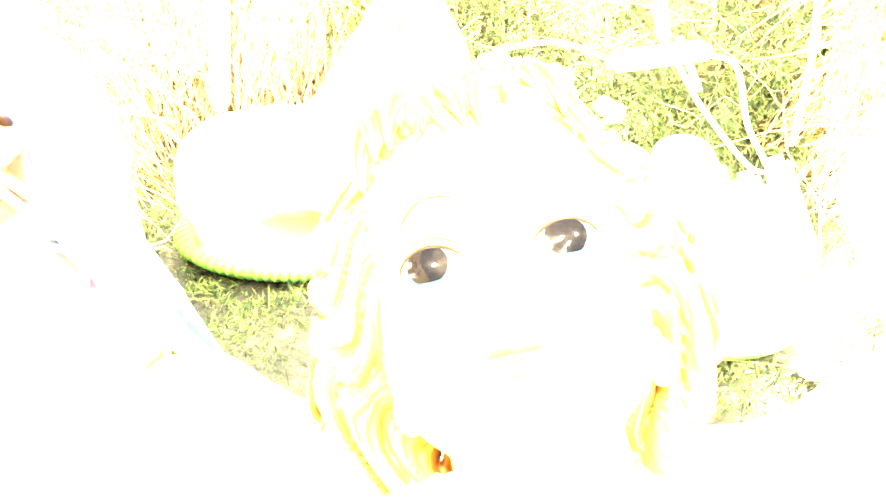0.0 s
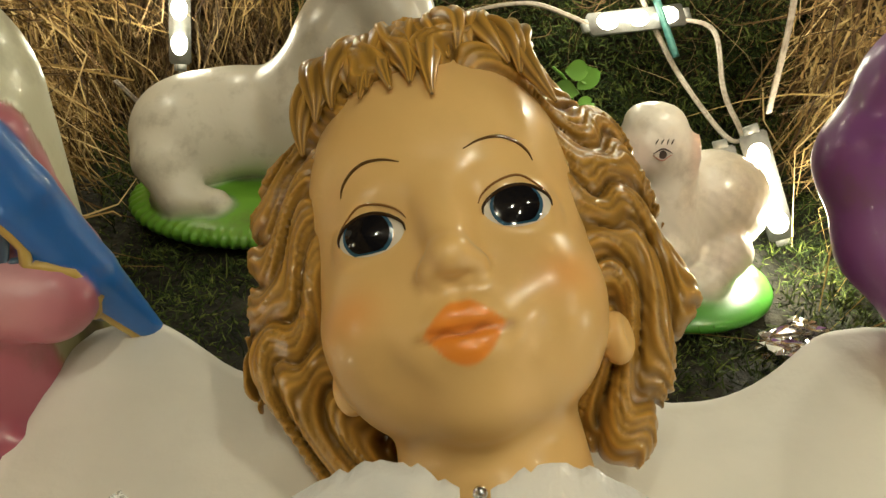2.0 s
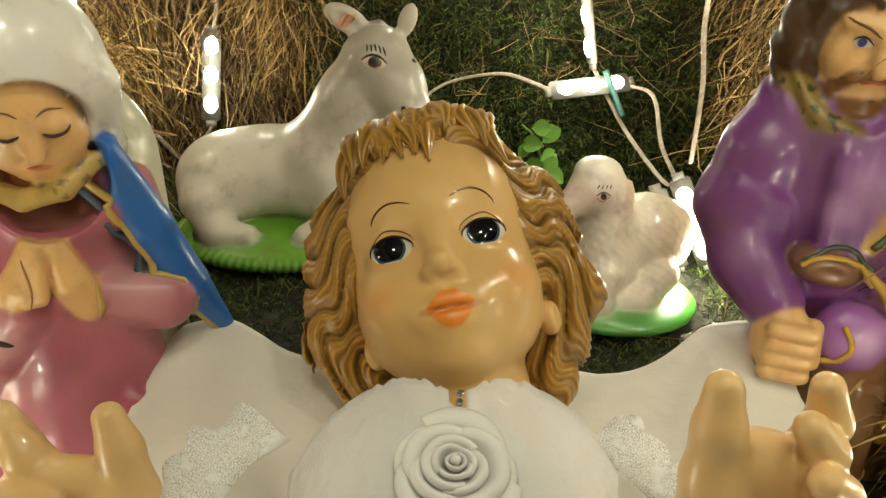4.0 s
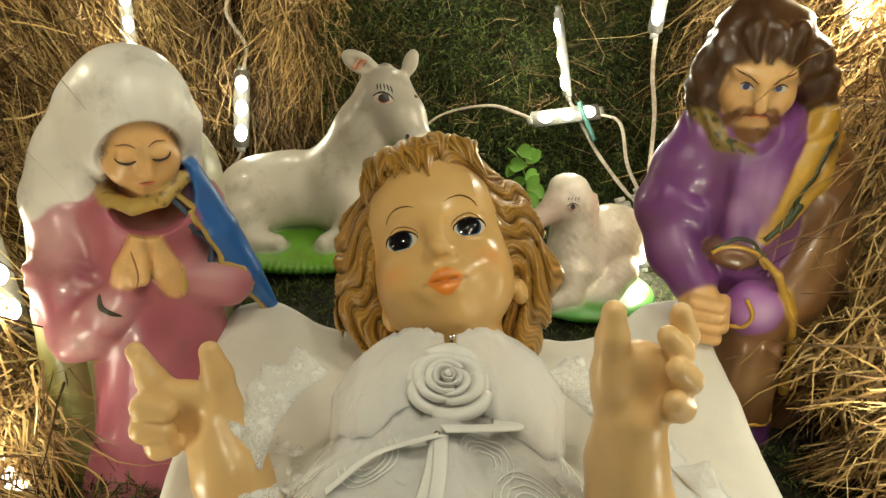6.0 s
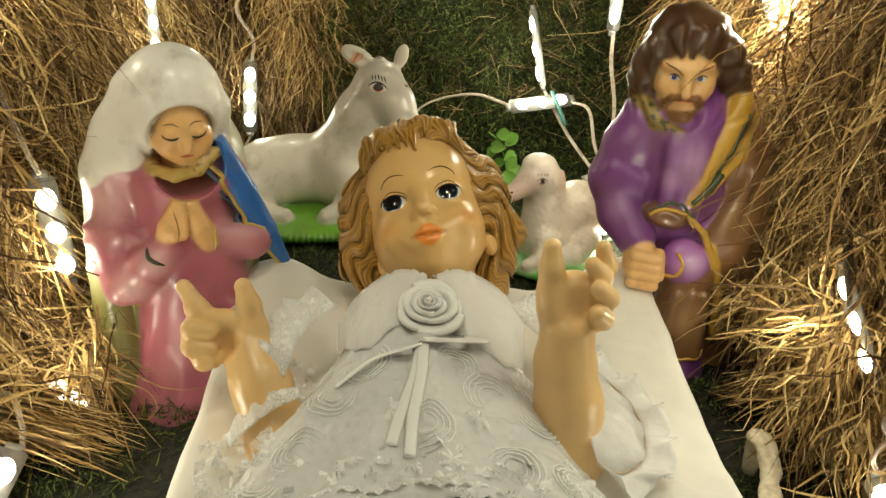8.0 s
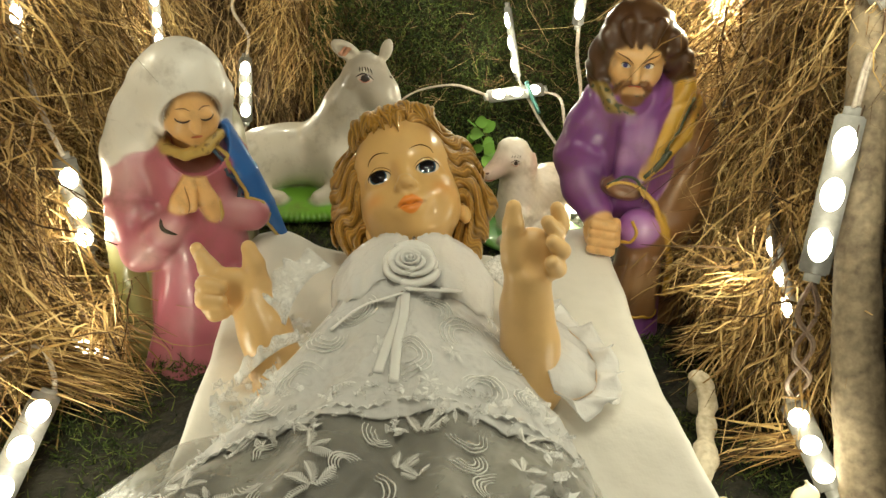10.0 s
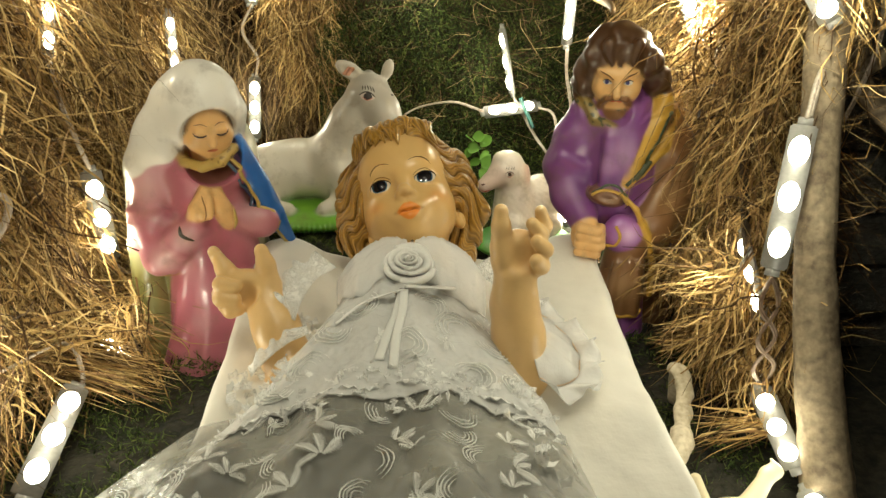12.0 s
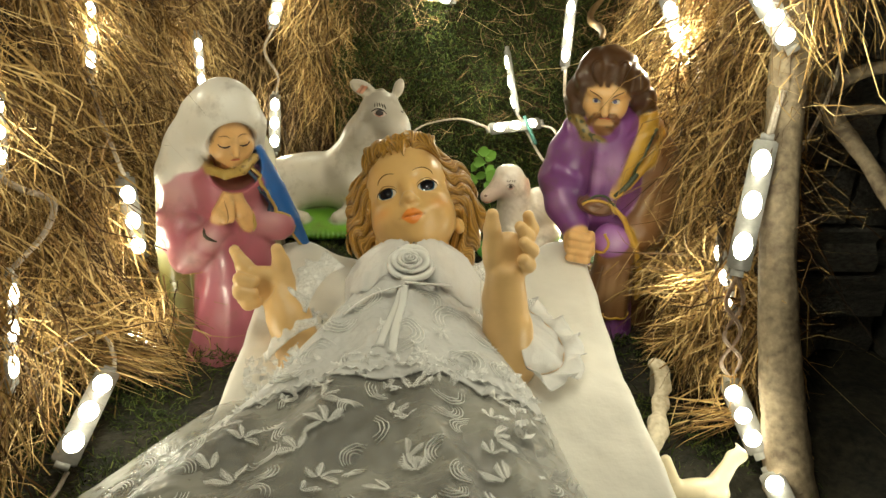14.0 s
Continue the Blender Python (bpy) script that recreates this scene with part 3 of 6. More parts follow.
# small cream animal lying in front of the post
toy = Form(0.004)
CREAM = (0.72, 0.62, 0.42)
toy.add(ball((0.228, -0.062, 0.016), (0.022, 0.011, 0.011)), CREAM).add(cone((0.243, -0.055, 0.02), (0.256, -0.045, 0.032), 0.007, 0.005), CREAM)
toy.add(ball((0.259, -0.044, 0.034), (0.008, 0.005, 0.005)), CREAM).add(cone((0.21, -0.06, 0.02), (0.205, -0.05, 0.036), 0.006, 0.004), CREAM)
toy.add(cone((0.235, -0.07, 0.01), (0.245, -0.075, 0.004), 0.005, 0.004), CREAM).add(cone((0.262, -0.043, 0.037), (0.258, -0.04, 0.043), 0.002, 0.001), CREAM)
v, f = toy.skin((0.19, -0.09, -0.004), (0.28, -0.025, 0.055), 0.0015)
tagged(mesh_object("animal_figurine", v, f, PLASTER, colours=toy.colour(v)), "small cream plaster animal figurine lying on soil", "figurine")


# ---------------------------------------------------------------- the bed and its sheet
def sheet_height(x, y):
    """The top of the bedding: flat, rising to a pillow behind, with peaked rear corners."""
    h = 0.061
    h += 0.018 / (1 + math.exp(-(y - 0.12) / 0.02))
    h += 0.010 * math.exp(-((x + 0.095) ** 2 + (y - 0.21) ** 2) / 0.0012) + 0.012 * math.exp(-((x - 0.172) ** 2 + (y - 0.212) ** 2) / 0.0012)
    h -= 0.008 * math.exp(-((x - 0.105) ** 2) / 0.0008 - ((y - 0.2) ** 2) / 0.001)
    h -= 0.010 * math.exp(-((x - 0.015) ** 2 + (y - 0.2) ** 2) / 0.0012)
    p = Vector((x, y, 0))
    h += 0.0035 * noise.noise(p * 22) + 0.0024 * (0.4 - abs(noise.noise(Vector((x * 26, y * 14, 2.0))))) + 0.0010 * noise.noise(p * 60) + 0.0007 * (0.4 - abs(noise.noise(p * 85)))
    ridge = math.sin((x * 0.9 - y * 0.45) * 75 + 3 * noise.noise(p * 9))
    return h + 0.0012 * ridge * max(0.0, min(1.0, (x - 0.09) / 0.05))


def bed():
    nu, nv = 96, 130
    us = np.linspace(0, 1, nu)
    v, f = [], []
    for j in range(nv):
        for u in us:
            s = -0.20 + 0.475 * u
            rear = 0.199 + 0.022 * math.exp(-((s + 0.095) / 0.03) ** 2) + 0.024 * math.exp(-((s - 0.172) / 0.034) ** 2)
            y = -0.36 + (rear + 0.36) * j / (nv - 1)
            lx, rx = -0.118, 0.188
            x = min(max(s, lx), rx)
            over = (lx - s) if s < lx else (s - rx if s > rx else 0.0)
            z = sheet_height(x, y)
            sgn = -1 if s < lx else 1
            if over:
                z = max(0.0015, z - over * 0.98)
                x += sgn * (0.006 * (1 - math.exp(-over / 0.006)) + 0.003 * math.sin(y * 90 + sgn) * min(1, over / 0.05))
            v.append((x, y, z))
        if j == nv - 1:
            for k in range(6):
                for i in range(nu):
                    x, y, z = v[(nv - 1) * nu + i]
                    v.append((x, y + 0.003 * (k + 1) ** 0.5, max(0.0015, z - 0.016 * (k + 1))))
    rows = nv + 6
    for j in range(rows - 1):
        for i in range(nu - 1):
            a = j * nu + i
            f.append((a, a + 1, a + nu + 1, a + nu))
    me = mesh_object("sheet", v, f, SHEET)
    return me


sheet = bed()
tagged(sheet, "wrinkled white cotton sheet spread over a low bed", "sheet")

# ---------------------------------------------------------------- the doll
HEAD = Matrix.Identity(4)
_r = Vector((0.977, 0.075, 0.20)).normalized()
_u = Vector((0, 0.763, 0.646))
_u = (_u - _r * _u.dot(_r)).normalized()
_n = _r.cross(_u)
for i, ax in enumerate((_r, _u, _n)):
    HEAD.col[i][:3] = ax
HEAD.translation = (0.0165, 0.1645, 0.163)
TO_HEAD = np.array(HEAD.inverted())
SKIN = (0.73, 0.465, 0.18)
HAIR = (0.33, 0.165, 0.03)
GROOVE_SHADE = (0.09, 0.045, 0.012)


def to_world(p):
    m = np.array(HEAD)
    return np.asarray(p) @ m[:3, :3].T + m[:3, 3]


def lock(line, radii, seed, ridges=5, sides=15):
    """A tapered lock of modelled hair, grooved along its length with shade painted into the grooves: verts, faces,
    colours.
    """
    line = smooth_line(line, 5)
    r = np.interp(np.linspace(0, 1, len(line)), np.linspace(0, 1, len(radii)), radii)
    v, f = tube(line, r, sides, up=(0.2, 0.15, 1.0))
    ang = np.tile(np.linspace(0, 2 * math.pi, sides, endpoint=False), len(line))
    along = np.repeat(np.arange(len(line)), sides)
    c = np.cos(ang * ridges + seed + along * 0.10)
    centre = line[along]
    v = centre + (v - centre) * (1 + 0.20 * c)[:, None]
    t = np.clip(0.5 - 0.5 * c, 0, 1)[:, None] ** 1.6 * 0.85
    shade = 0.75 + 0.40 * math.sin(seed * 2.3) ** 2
    return v, f, (np.array((0.50, 0.270, 0.050)) * shade) * (1 - t) + np.array(GROOVE_SHADE) * t


def build_doll():
    face = Form(0.008, 0.0004)
    face.add(ball((0, 0.018, -0.035), (0.0405, 0.050, 0.0420)), SKIN)
    face.add(ball((0, -0.014, -0.027), (0.0392, 0.037, 0.0315)), SKIN)
    for s in (-1, 1):
        face.add(ball((s * 0.0205, -0.0225, -0.0130), (0.0160, 0.0165, 0.0165)), SKIN)
        face.add(ball((s * 0.0205, -0.0320, -0.0215), (0.0125, 0.0130, 0.0140)), SKIN)
    face.add(ball((0, -0.0365, -0.0190), (0.0260, 0.0185, 0.0210)), SKIN)
    face.add(ball((0, -0.0450, -0.0072), (0.0095, 0.0078, 0.0090)), SKIN)
    for s in (-1, 1):
        face.cut(ball((s * 0.0192, 0.0000, 0.0085), (0.0125, 0.0072, 0.0068)), 0.008)
        face.add(ball((s * 0.0190, 0.0002, -0.0074), (0.0110, 0.0086, 0.0094)), SKIN, 0.003)
    face.add(cone((0, 0.006, 0.0030), (0, -0.0095, 0.0080), 0.0034, 0.0038), SKIN, 0.008)
    face.add(ball((0, -0.0125, 0.0102), (0.0050, 0.0044, 0.0046)), SKIN, 0.004)
    for s in (-1, 1):
        face.add(ball((s * 0.0054, -0.0142, 0.0066), (0.0030, 0.0028, 0.0034)), SKIN, 0.003)
        face.cut(ball((s * 0.0029, -0.0178, 0.0088), (0.0017, 0.0010, 0.0015)), 0.002)
    # mouth: full lips on a low swell, with a groove between them and a dip under the nose
    face.add(ball((0, -0.0290, 0.0015), (0.0130, 0.0095, 0.0052)), SKIN, 0.010)
    for s in (-1, 1):
        face.add(ball((s * 0.0030, -0.0262, 0.0056), (0.0058, 0.0035, 0.0032), (0, 0, -s * 20)), SKIN, 0.003)
    face.add(ball((0, -0.0340, 0.0046), (0.0066, 0.0038, 0.0040)), SKIN, 0.003)
    face.cut(cone((-0.0098, -0.0302, 0.0074), (0.0098, -0.0302, 0.0074), 0.0006, 0.0006), 0.0022)
    face.cut(cone((0, -0.0195, 0.0092), (0, -0.0232, 0.0090), 0.0007, 0.0007), 0.003)
    for s in (-1, 1):
        face.add(ball((s * (0.0395 if s > 0 else 0.0345), -0.032, -0.028), (0.0045, 0.0075, 0.0062), (0, s * 20, 0)), SKIN, 0.002)
        face.cut(ball((s * 0.0435, -0.032, -0.0225), (0.0020, 0.0050, 0.0030), (0, s * 20, 0)), 0.002)
    face.add(cone((0, -0.035, -0.038), (0, -0.082, -0.042), 0.025, 0.028), SKIN, 0.006)

    pile = Pile()
    v, f = face.skin((-0.052, -0.09, -0.085), (0.052, 0.072, 0.02), 0.0009)
    col = face.colour(v)

    def brushed(col, w, tone):
        return col * (1 - w[:, None]) + np.array(tone) * w[:, None]
    for s in (-1, 1):
        d = np.sqrt(((v[:, 0] - s * 0.0262) / 0.0080) ** 2 + ((v[:, 1] + 0.0195) / 0.0066) ** 2)
        col = brushed(col, np.exp(-d ** 2 * 1.2) * (v[:, 2] > -0.03) * 0.55, (0.80, 0.32, 0.08))
    x, y, front = v[:, 0], v[:, 1], v[:, 2] > -0.006
    top = -0.0300 + 0.0082 * np.clip(1 - (np.abs(x) / 0.0104) ** 1.3, 0, 1) - 0.0012 * np.exp(-(x / 0.0019) ** 2)
    low = -0.0300 - 0.0082 * np.clip(1 - (np.abs(x) / 0.0094) ** 2.0, 0, 1)
    lips = np.clip((top - y) / 0.0011 + 0.5, 0, 1) * np.clip((y - low) / 0.0011 + 0.5, 0, 1) * np.clip((0.0108 - np.abs(x)) / 0.001, 0, 1) * front
    col = brushed(col, lips, (0.83, 0.27, 0.035))
    seam = np.exp(-((y + 0.0302 + 0.0006 * np.cos(x * 700)) / 0.00065) ** 2) * np.clip((0.0112 - np.abs(x)) / 0.003, 0, 1) * front
    col = brushed(col, 0.8 * seam, (0.42, 0.12, 0.02))
    for s in (-1, 1):
        d = ((x - s * 0.0110) / 0.0016) ** 2 + ((y + 0.0300) / 0.0013) ** 2
        col = brushed(col, 0.55 * np.exp(-d) * front, (0.36, 0.15, 0.03))
    pile.add(to_world(v), f, col)

    marks = Pile()
    for s in (-1, 1):
        ex, ey = s * 0.0190, 0.0002
        gaze = -0.0006
        face.spot(marks, (ex, ey, 0), (1, 0, 0), (0, 1, 0), 0.0096, 0.0053, (0.74, 0.66, 0.55), 0.00012, 6)
        face.spot(marks, (ex + gaze, ey + 0.0004, 0), (1, 0, 0), (0, 1, 0), 0.0066, 0.0066, (0.030, 0.09, 0.15), 0.00030, 6, cap=0.72, floor=-0.76)
        face.spot(marks, (ex + gaze, ey + 0.0006, 0), (1, 0, 0), (0, 1, 0), 0.0055, 0.0055, (0.005, 0.005, 0.007), 0.00050, 6, cap=0.80, floor=-0.84)
        arc = [(ex + 0.0100 * math.cos(a), ey - 0.0004 + (0.0057 if math.sin(a) > 0 else 0.005) * math.sin(a), 0) for a in np.radians([188, 160, 135, 110, 90, 70, 45, 20, -8])]
        face.stroke(marks, arc, 0.00062, (0.035, 0.018, 0.008), 0.0003)
        crease = [(ex + 0.0112 * math.cos(a), ey + 0.0004 + 0.0084 * math.sin(a), 0) for a in np.radians([165, 145, 120, 90, 60, 35, 15])]
        face.stroke(marks, crease, 0.00036, (0.22, 0.10, 0.03), 0.0001)
        brow = [(s * x, y, 0.004) for x, y in ((0.0078, 0.0163), (0.0125, 0.0184), (0.0185, 0.0194), (0.0245, 0.0182), (0.0290, 0.0157), (0.0312, 0.0130))]
        face.stroke(marks, brow, 0.00046, (0.10, 0.05, 0.015), 0.00015)
    first = len(pile.f)
    pile.add(to_world(np.vstack(marks.v)), marks.f, np.vstack(marks.c))
    last = len(pile.f)

    # hair: one modelled mass, carved into wavy clumps and fine strands that sweep outward and down
    def strand_line(p):
        side = np.where(p[:, 0] < 0, 0.4, 0.0)
        a = np.arctan2(np.abs(p[:, 0]), p[:, 1] - 0.002)
        q = (np.sqrt((p[:, 0] / 0.0395) ** 2 + ((p[:, 1] - 0.002) / 0.049) ** 2) - 1) / 0.55
        u = a - 0.50 * q + 0.15 * np.sin(q * 4.4 + a * 3.2 + side * 9) + 0.035 * np.sin(q * 11 - a * 7) + side
        return u, a, q, 3.5 * np.sin(u * 5.3 + q * 2.1 + side)

    def carved(p):
        u, a, q, drift = strand_line(p)
        clump = np.abs(np.sin(8.6 * u + 0.8 * np.sin(a * 3.1 + q * 2)))
        fine = np.sin(88 * u + drift) + 0.5 * np.sin(41 * u - 3 * q)
        hold = np.clip((q + 0.25) / 0.3, 0, 1)
        return (0.0022 - 0.0044 * clump ** 0.7 - 0.0006 * fine) * hold
    cap = Form(0.010)
    cap.add(ball((0, 0.012, -0.049), (0.060, 0.058, 0.0400)), HAIR)
    cap.add(ball((0, 0.050, -0.024), (0.035, 0.0200, 0.0225)), HAIR)
    for s in (-1, 1):
        cap.add(cone((s * 0.044, 0.030, -0.042), (s * 0.050, -0.018, -0.043), 0.0125, 0.0145), HAIR)
        cap.add(cone((s * 0.050, -0.018, -0.043), (s * 0.037, -0.053, -0.050), 0.0145, 0.0110), HAIR)
    cap.relief = carved
    v, f = cap.skin((-0.080, -0.088, -0.1), (0.080, 0.084, 0.014), 0.0010)
    # shade between clumps and strands is painted into the hair colour
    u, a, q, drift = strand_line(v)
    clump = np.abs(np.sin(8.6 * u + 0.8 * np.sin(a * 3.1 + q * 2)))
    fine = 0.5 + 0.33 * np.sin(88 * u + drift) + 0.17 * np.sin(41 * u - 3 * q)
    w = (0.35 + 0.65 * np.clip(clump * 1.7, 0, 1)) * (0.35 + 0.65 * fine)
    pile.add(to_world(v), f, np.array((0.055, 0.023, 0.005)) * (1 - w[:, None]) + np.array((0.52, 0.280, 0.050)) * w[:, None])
    rh = random.Random(11)
    skull = lambda x, y: -0.035 + 0.0430 * math.sqrt(max(0.02, 1 - (x / 0.0405) ** 2 - ((y - 0.018) / 0.050) ** 2))
    # the fringe: locks from the crown, parted by one long pointed lock
    tips = [(-0.0345, 0.0300), (-0.0320, 0.0390), (-0.0275, 0.0440), (-0.0235, 0.0420), (-0.0205, 0.0445), (-0.0165, 0.0400), (-0.0120, 0.0425), (-0.0080, 0.0385), (-0.0030, 0.0390), (0.0050, 0.0330),
            (0.0035, 0.0410), (0.0080, 0.0485), (0.0135, 0.0510), (0.0190, 0.0480), (0.0245, 0.0455), (0.0285, 0.0415), (0.0325, 0.0400), (0.0350, 0.0300)]
    for k, (x1, y1) in enumerate(tips):
        x0 = x1 * 0.80 + rh.uniform(-0.002, 0.002) - (0.006 if k in (8, 9, 10) else 0)
        pts = []
        for i in range(9):
            e = i / 8
            x = x0 + (x1 - x0) * e + 0.0018 * math.sin(e * 6 + k * 1.9)
            crown = 0.0715 - 10 * x0 * x0
            y = crown + 0.004 * math.sin(e * 3.1) + (y1 - crown) * e ** 1.3
            z = -0.026 + 0.020 * math.sin(min(1, e * 1.25) * 1.57) + 0.0010 * math.sin(k * 2.7)
            pts.append((x, y, max(z - 0.25 * abs(x) * (1 - e), skull(x, min(y, 0.0640)) + 0.0012)))
        r = rh.uniform(0.0040, 0.0056)
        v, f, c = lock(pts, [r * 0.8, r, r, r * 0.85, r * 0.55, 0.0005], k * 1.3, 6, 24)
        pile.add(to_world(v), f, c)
    # the arms, raised with open palms
    ARM = (0.76, 0.50, 0.22)
    left = Form(0.006)
    left.chain([(-0.066, 0.040, 0.064), (-0.078, 0.061, 0.090), (-0.086, 0.072, 0.103)], [0.020, 0.0168, 0.0150], ARM)
    left.add(ball((-0.0985, 0.080, 0.1120), (0.0225, 0.0105, 0.0160), (6, 6, 0)), ARM)
    left.add(ball((-0.0845, 0.077, 0.1110), (0.0085, 0.0085, 0.0110)), ARM, 0.004)
    left.cut(ball((-0.0985, 0.066, 0.1130), (0.0085, 0.0055, 0.0080)), 0.006)
    left.chain([(-0.0825, 0.079, 0.116), (-0.0850, 0.082, 0.130), (-0.0880, 0.085, 0.1405)], [0.0082, 0.0066, 0.0052], ARM, 0.004)
    left.chain([(-0.1085, 0.081, 0.117), (-0.1160, 0.083, 0.127), (-0.1195, 0.085, 0.1345)], [0.0085, 0.0066, 0.0048], ARM, 0.003)
    left.chain([(-0.1180, 0.088, 0.126), (-0.1240, 0.090, 0.1375)], [0.0060, 0.0046], ARM, 0.0012)
    left.chain([(-0.1180, 0.079, 0.1170), (-0.1165, 0.071, 0.1200), (-0.1065, 0.0695, 0.1190)], [0.0066, 0.0062, 0.0052], ARM, 0.0012)
    left.chain([(-0.1190, 0.077, 0.1090), (-0.1165, 0.0675, 0.1105), (-0.1070, 0.0665, 0.1095)], [0.0070, 0.0066, 0.0054], ARM, 0.0012)
    left.chain([(-0.1150, 0.074, 0.1020), (-0.1110, 0.067, 0.1010), (-0.1050, 0.066, 0.1020)], [0.0072, 0.0062, 0.0050], ARM, 0.0020)
    v, f = left.skin((-0.14, 0.0, 0.03), (-0.03, 0.115, 0.16), 0.0012)
    pile.add(v, f, left.colour(v))
    right = Form(0.006)
    right.chain([(0.0985, 0.020, 0.072), (0.0975, 0.030, 0.098), (0.0955, 0.038, 0.116), (0.0965, 0.044, 0.135)], [0.0205, 0.0182, 0.0165, 0.0155], ARM)
    right.add(ball((0.0985, 0.049, 0.1500), (0.0180, 0.0110, 0.0185), (-8, 0, 0)), ARM)
    right.add(ball((0.0865, 0.045, 0.1500), (0.0080, 0.0090, 0.0120)), ARM, 0.004)
    right.cut(ball((0.1000, 0.034, 0.1550), (0.0080, 0.0055, 0.0095)), 0.006)
    right.chain([(0.0860, 0.047, 0.158), (0.0855, 0.048, 0.172), (0.0853, 0.050, 0.1830)], [0.0080, 0.0062, 0.0050], ARM, 0.004)
    right.chain([(0.1120, 0.052, 0.158), (0.1165, 0.053, 0.170), (0.1135, 0.053, 0.1810)], [0.0070, 0.0060, 0.0044], ARM, 0.0015)
    right.chain([(0.1110, 0.047, 0.157), (0.1125, 0.045, 0.167), (0.1065, 0.044, 0.1755)], [0.0068, 0.0060, 0.0046], ARM, 0.0012)
    right.chain([(0.1130, 0.044, 0.152), (0.1155, 0.039, 0.158), (0.1090, 0.036, 0.1655)], [0.0070, 0.0060, 0.0046], ARM, 0.0012)
    right.chain([(0.1100, 0.042, 0.143), (0.1130, 0.036, 0.147), (0.1085, 0.031, 0.1535)], [0.0074, 0.0062, 0.0048], ARM, 0.0015)
    v, f = right.skin((0.06, -0.01, 0.04), (0.14, 0.08, 0.20), 0.0012)
    tone = right.colour(v)
    reach = 0.035 * np.clip((v[:, 2:3] - 0.08) / 0.06, 0, 1)
    v = v + (np.array((0.009, -0.2, 0.333)) - v) * reach
    pile.add(v, f, tone)
    ob = pile.object("doll", RESIN, world_matrix=HEAD)
    ob.data.materials.append(GLAZE)
    for k in range(first, last):
        ob.data.polygons[k].material_index = 1
    return tagged(ob, "painted resin baby doll with wavy brown hair on a sheet", "doll")


doll = build_doll()


# ---------------------------------------------------------------- the doll's dress
def dress_height(x, y):
    ys = [-0.36, -0.25, -0.17, -0.10, -0.06, -0.02, 0.02, 0.055, 0.085, 0.105]
    tops = [0.100, 0.108, 0.112, 0.112, 0.109, 0.112, 0.117, 0.122, 0.126, 0.126]
    lefts = [0.30, 0.24, 0.215, 0.17, 0.145, 0.112, 0.096, 0.080, 0.062, 0.05]
    rights = [0.17, 0.145, 0.125, 0.112, 0.106, 0.098, 0.086, 0.078, 0.060, 0.05]
    t = np.interp(y, ys, tops)
    w = np.interp(y, ys, lefts if x < 0.018 else rights)
    s = abs(x - 0.018) / w
    base = sheet_height(min(max(x, -0.118), 0.188), y) + 0.003
    if x < -0.118:
        base = max(0.006, base - (-0.118 - x) * 0.45)
    k = max(0.0, 1 - s ** 2.3) if s < 1 else 0.0
    p = Vector((x, y, 0))
    fold = 0.0042 * noise.noise(p * 26) + 0.0026 * (0.5 - abs(noise.noise(p * 48 + Vector((3, 1, 0))))) + 0.0013 * (0.5 - abs(noise.noise(p * 115))) + 0.0005 * noise.noise(p * 260)
    rad = math.sin(math.atan2(x - 0.018, 0.16 - y) * 26 + 2.5 * noise.noise(p * 14))
    ruff = 0.0013 * math.exp(-((y + 0.048 + 0.25 * (x - 0.02) ** 2 * 10) / 0.012) ** 2) * (1 + math.sin(x * 260 + 3 * noise.noise(p * 30)))
    amp = 0.0040 if y < -0.07 else 0.0018
    return base + (t - base) * k + (fold * 1.35 + amp * rad) * min(1, k * 3 + 0.3) + ruff


def dress_normal(x, y):
    e = 0.0015
    return Vector((dress_height(x - e, y) - dress_height(x + e, y), dress_height(x, y - e) - dress_height(x, y + e), 2 * e)).normalized()


def dress_piece(name, y0, y1, wleft, wright, mat, parent, label, nu=190, nv=150, lift=0.0, ragged=0.003, hem=0.01):
    """A panel of cloth lying on the body, with an uneven edge and turned-down hem."""
    v, f = [], []
    for j in range(nv):
        y = y0 + (y1 - y0) * j / (nv - 1)
        l, r = wleft(y), wright(y)
        for i in range(nu):
            u = i / (nu - 1)
            x = l + (r - l) * u
            yy = y + (ragged * noise.noise(Vector((x * 120, len(name), 0))) if j in (0, nv - 1) else 0)
            z = dress_height(x, yy) + lift
            v.append((x, yy, z))
    for j in range(nv - 1):
        for i in range(nu - 1):
            a = j * nu + i
            f.append((a, a + 1, a + nu + 1, a + nu))
    ob = mesh_object(name, v, f, mat, parent=parent, label=label)
    mod = ob.modifiers.new("thickness", "SOLIDIFY")
    mod.thickness = 0.0007
    return ob


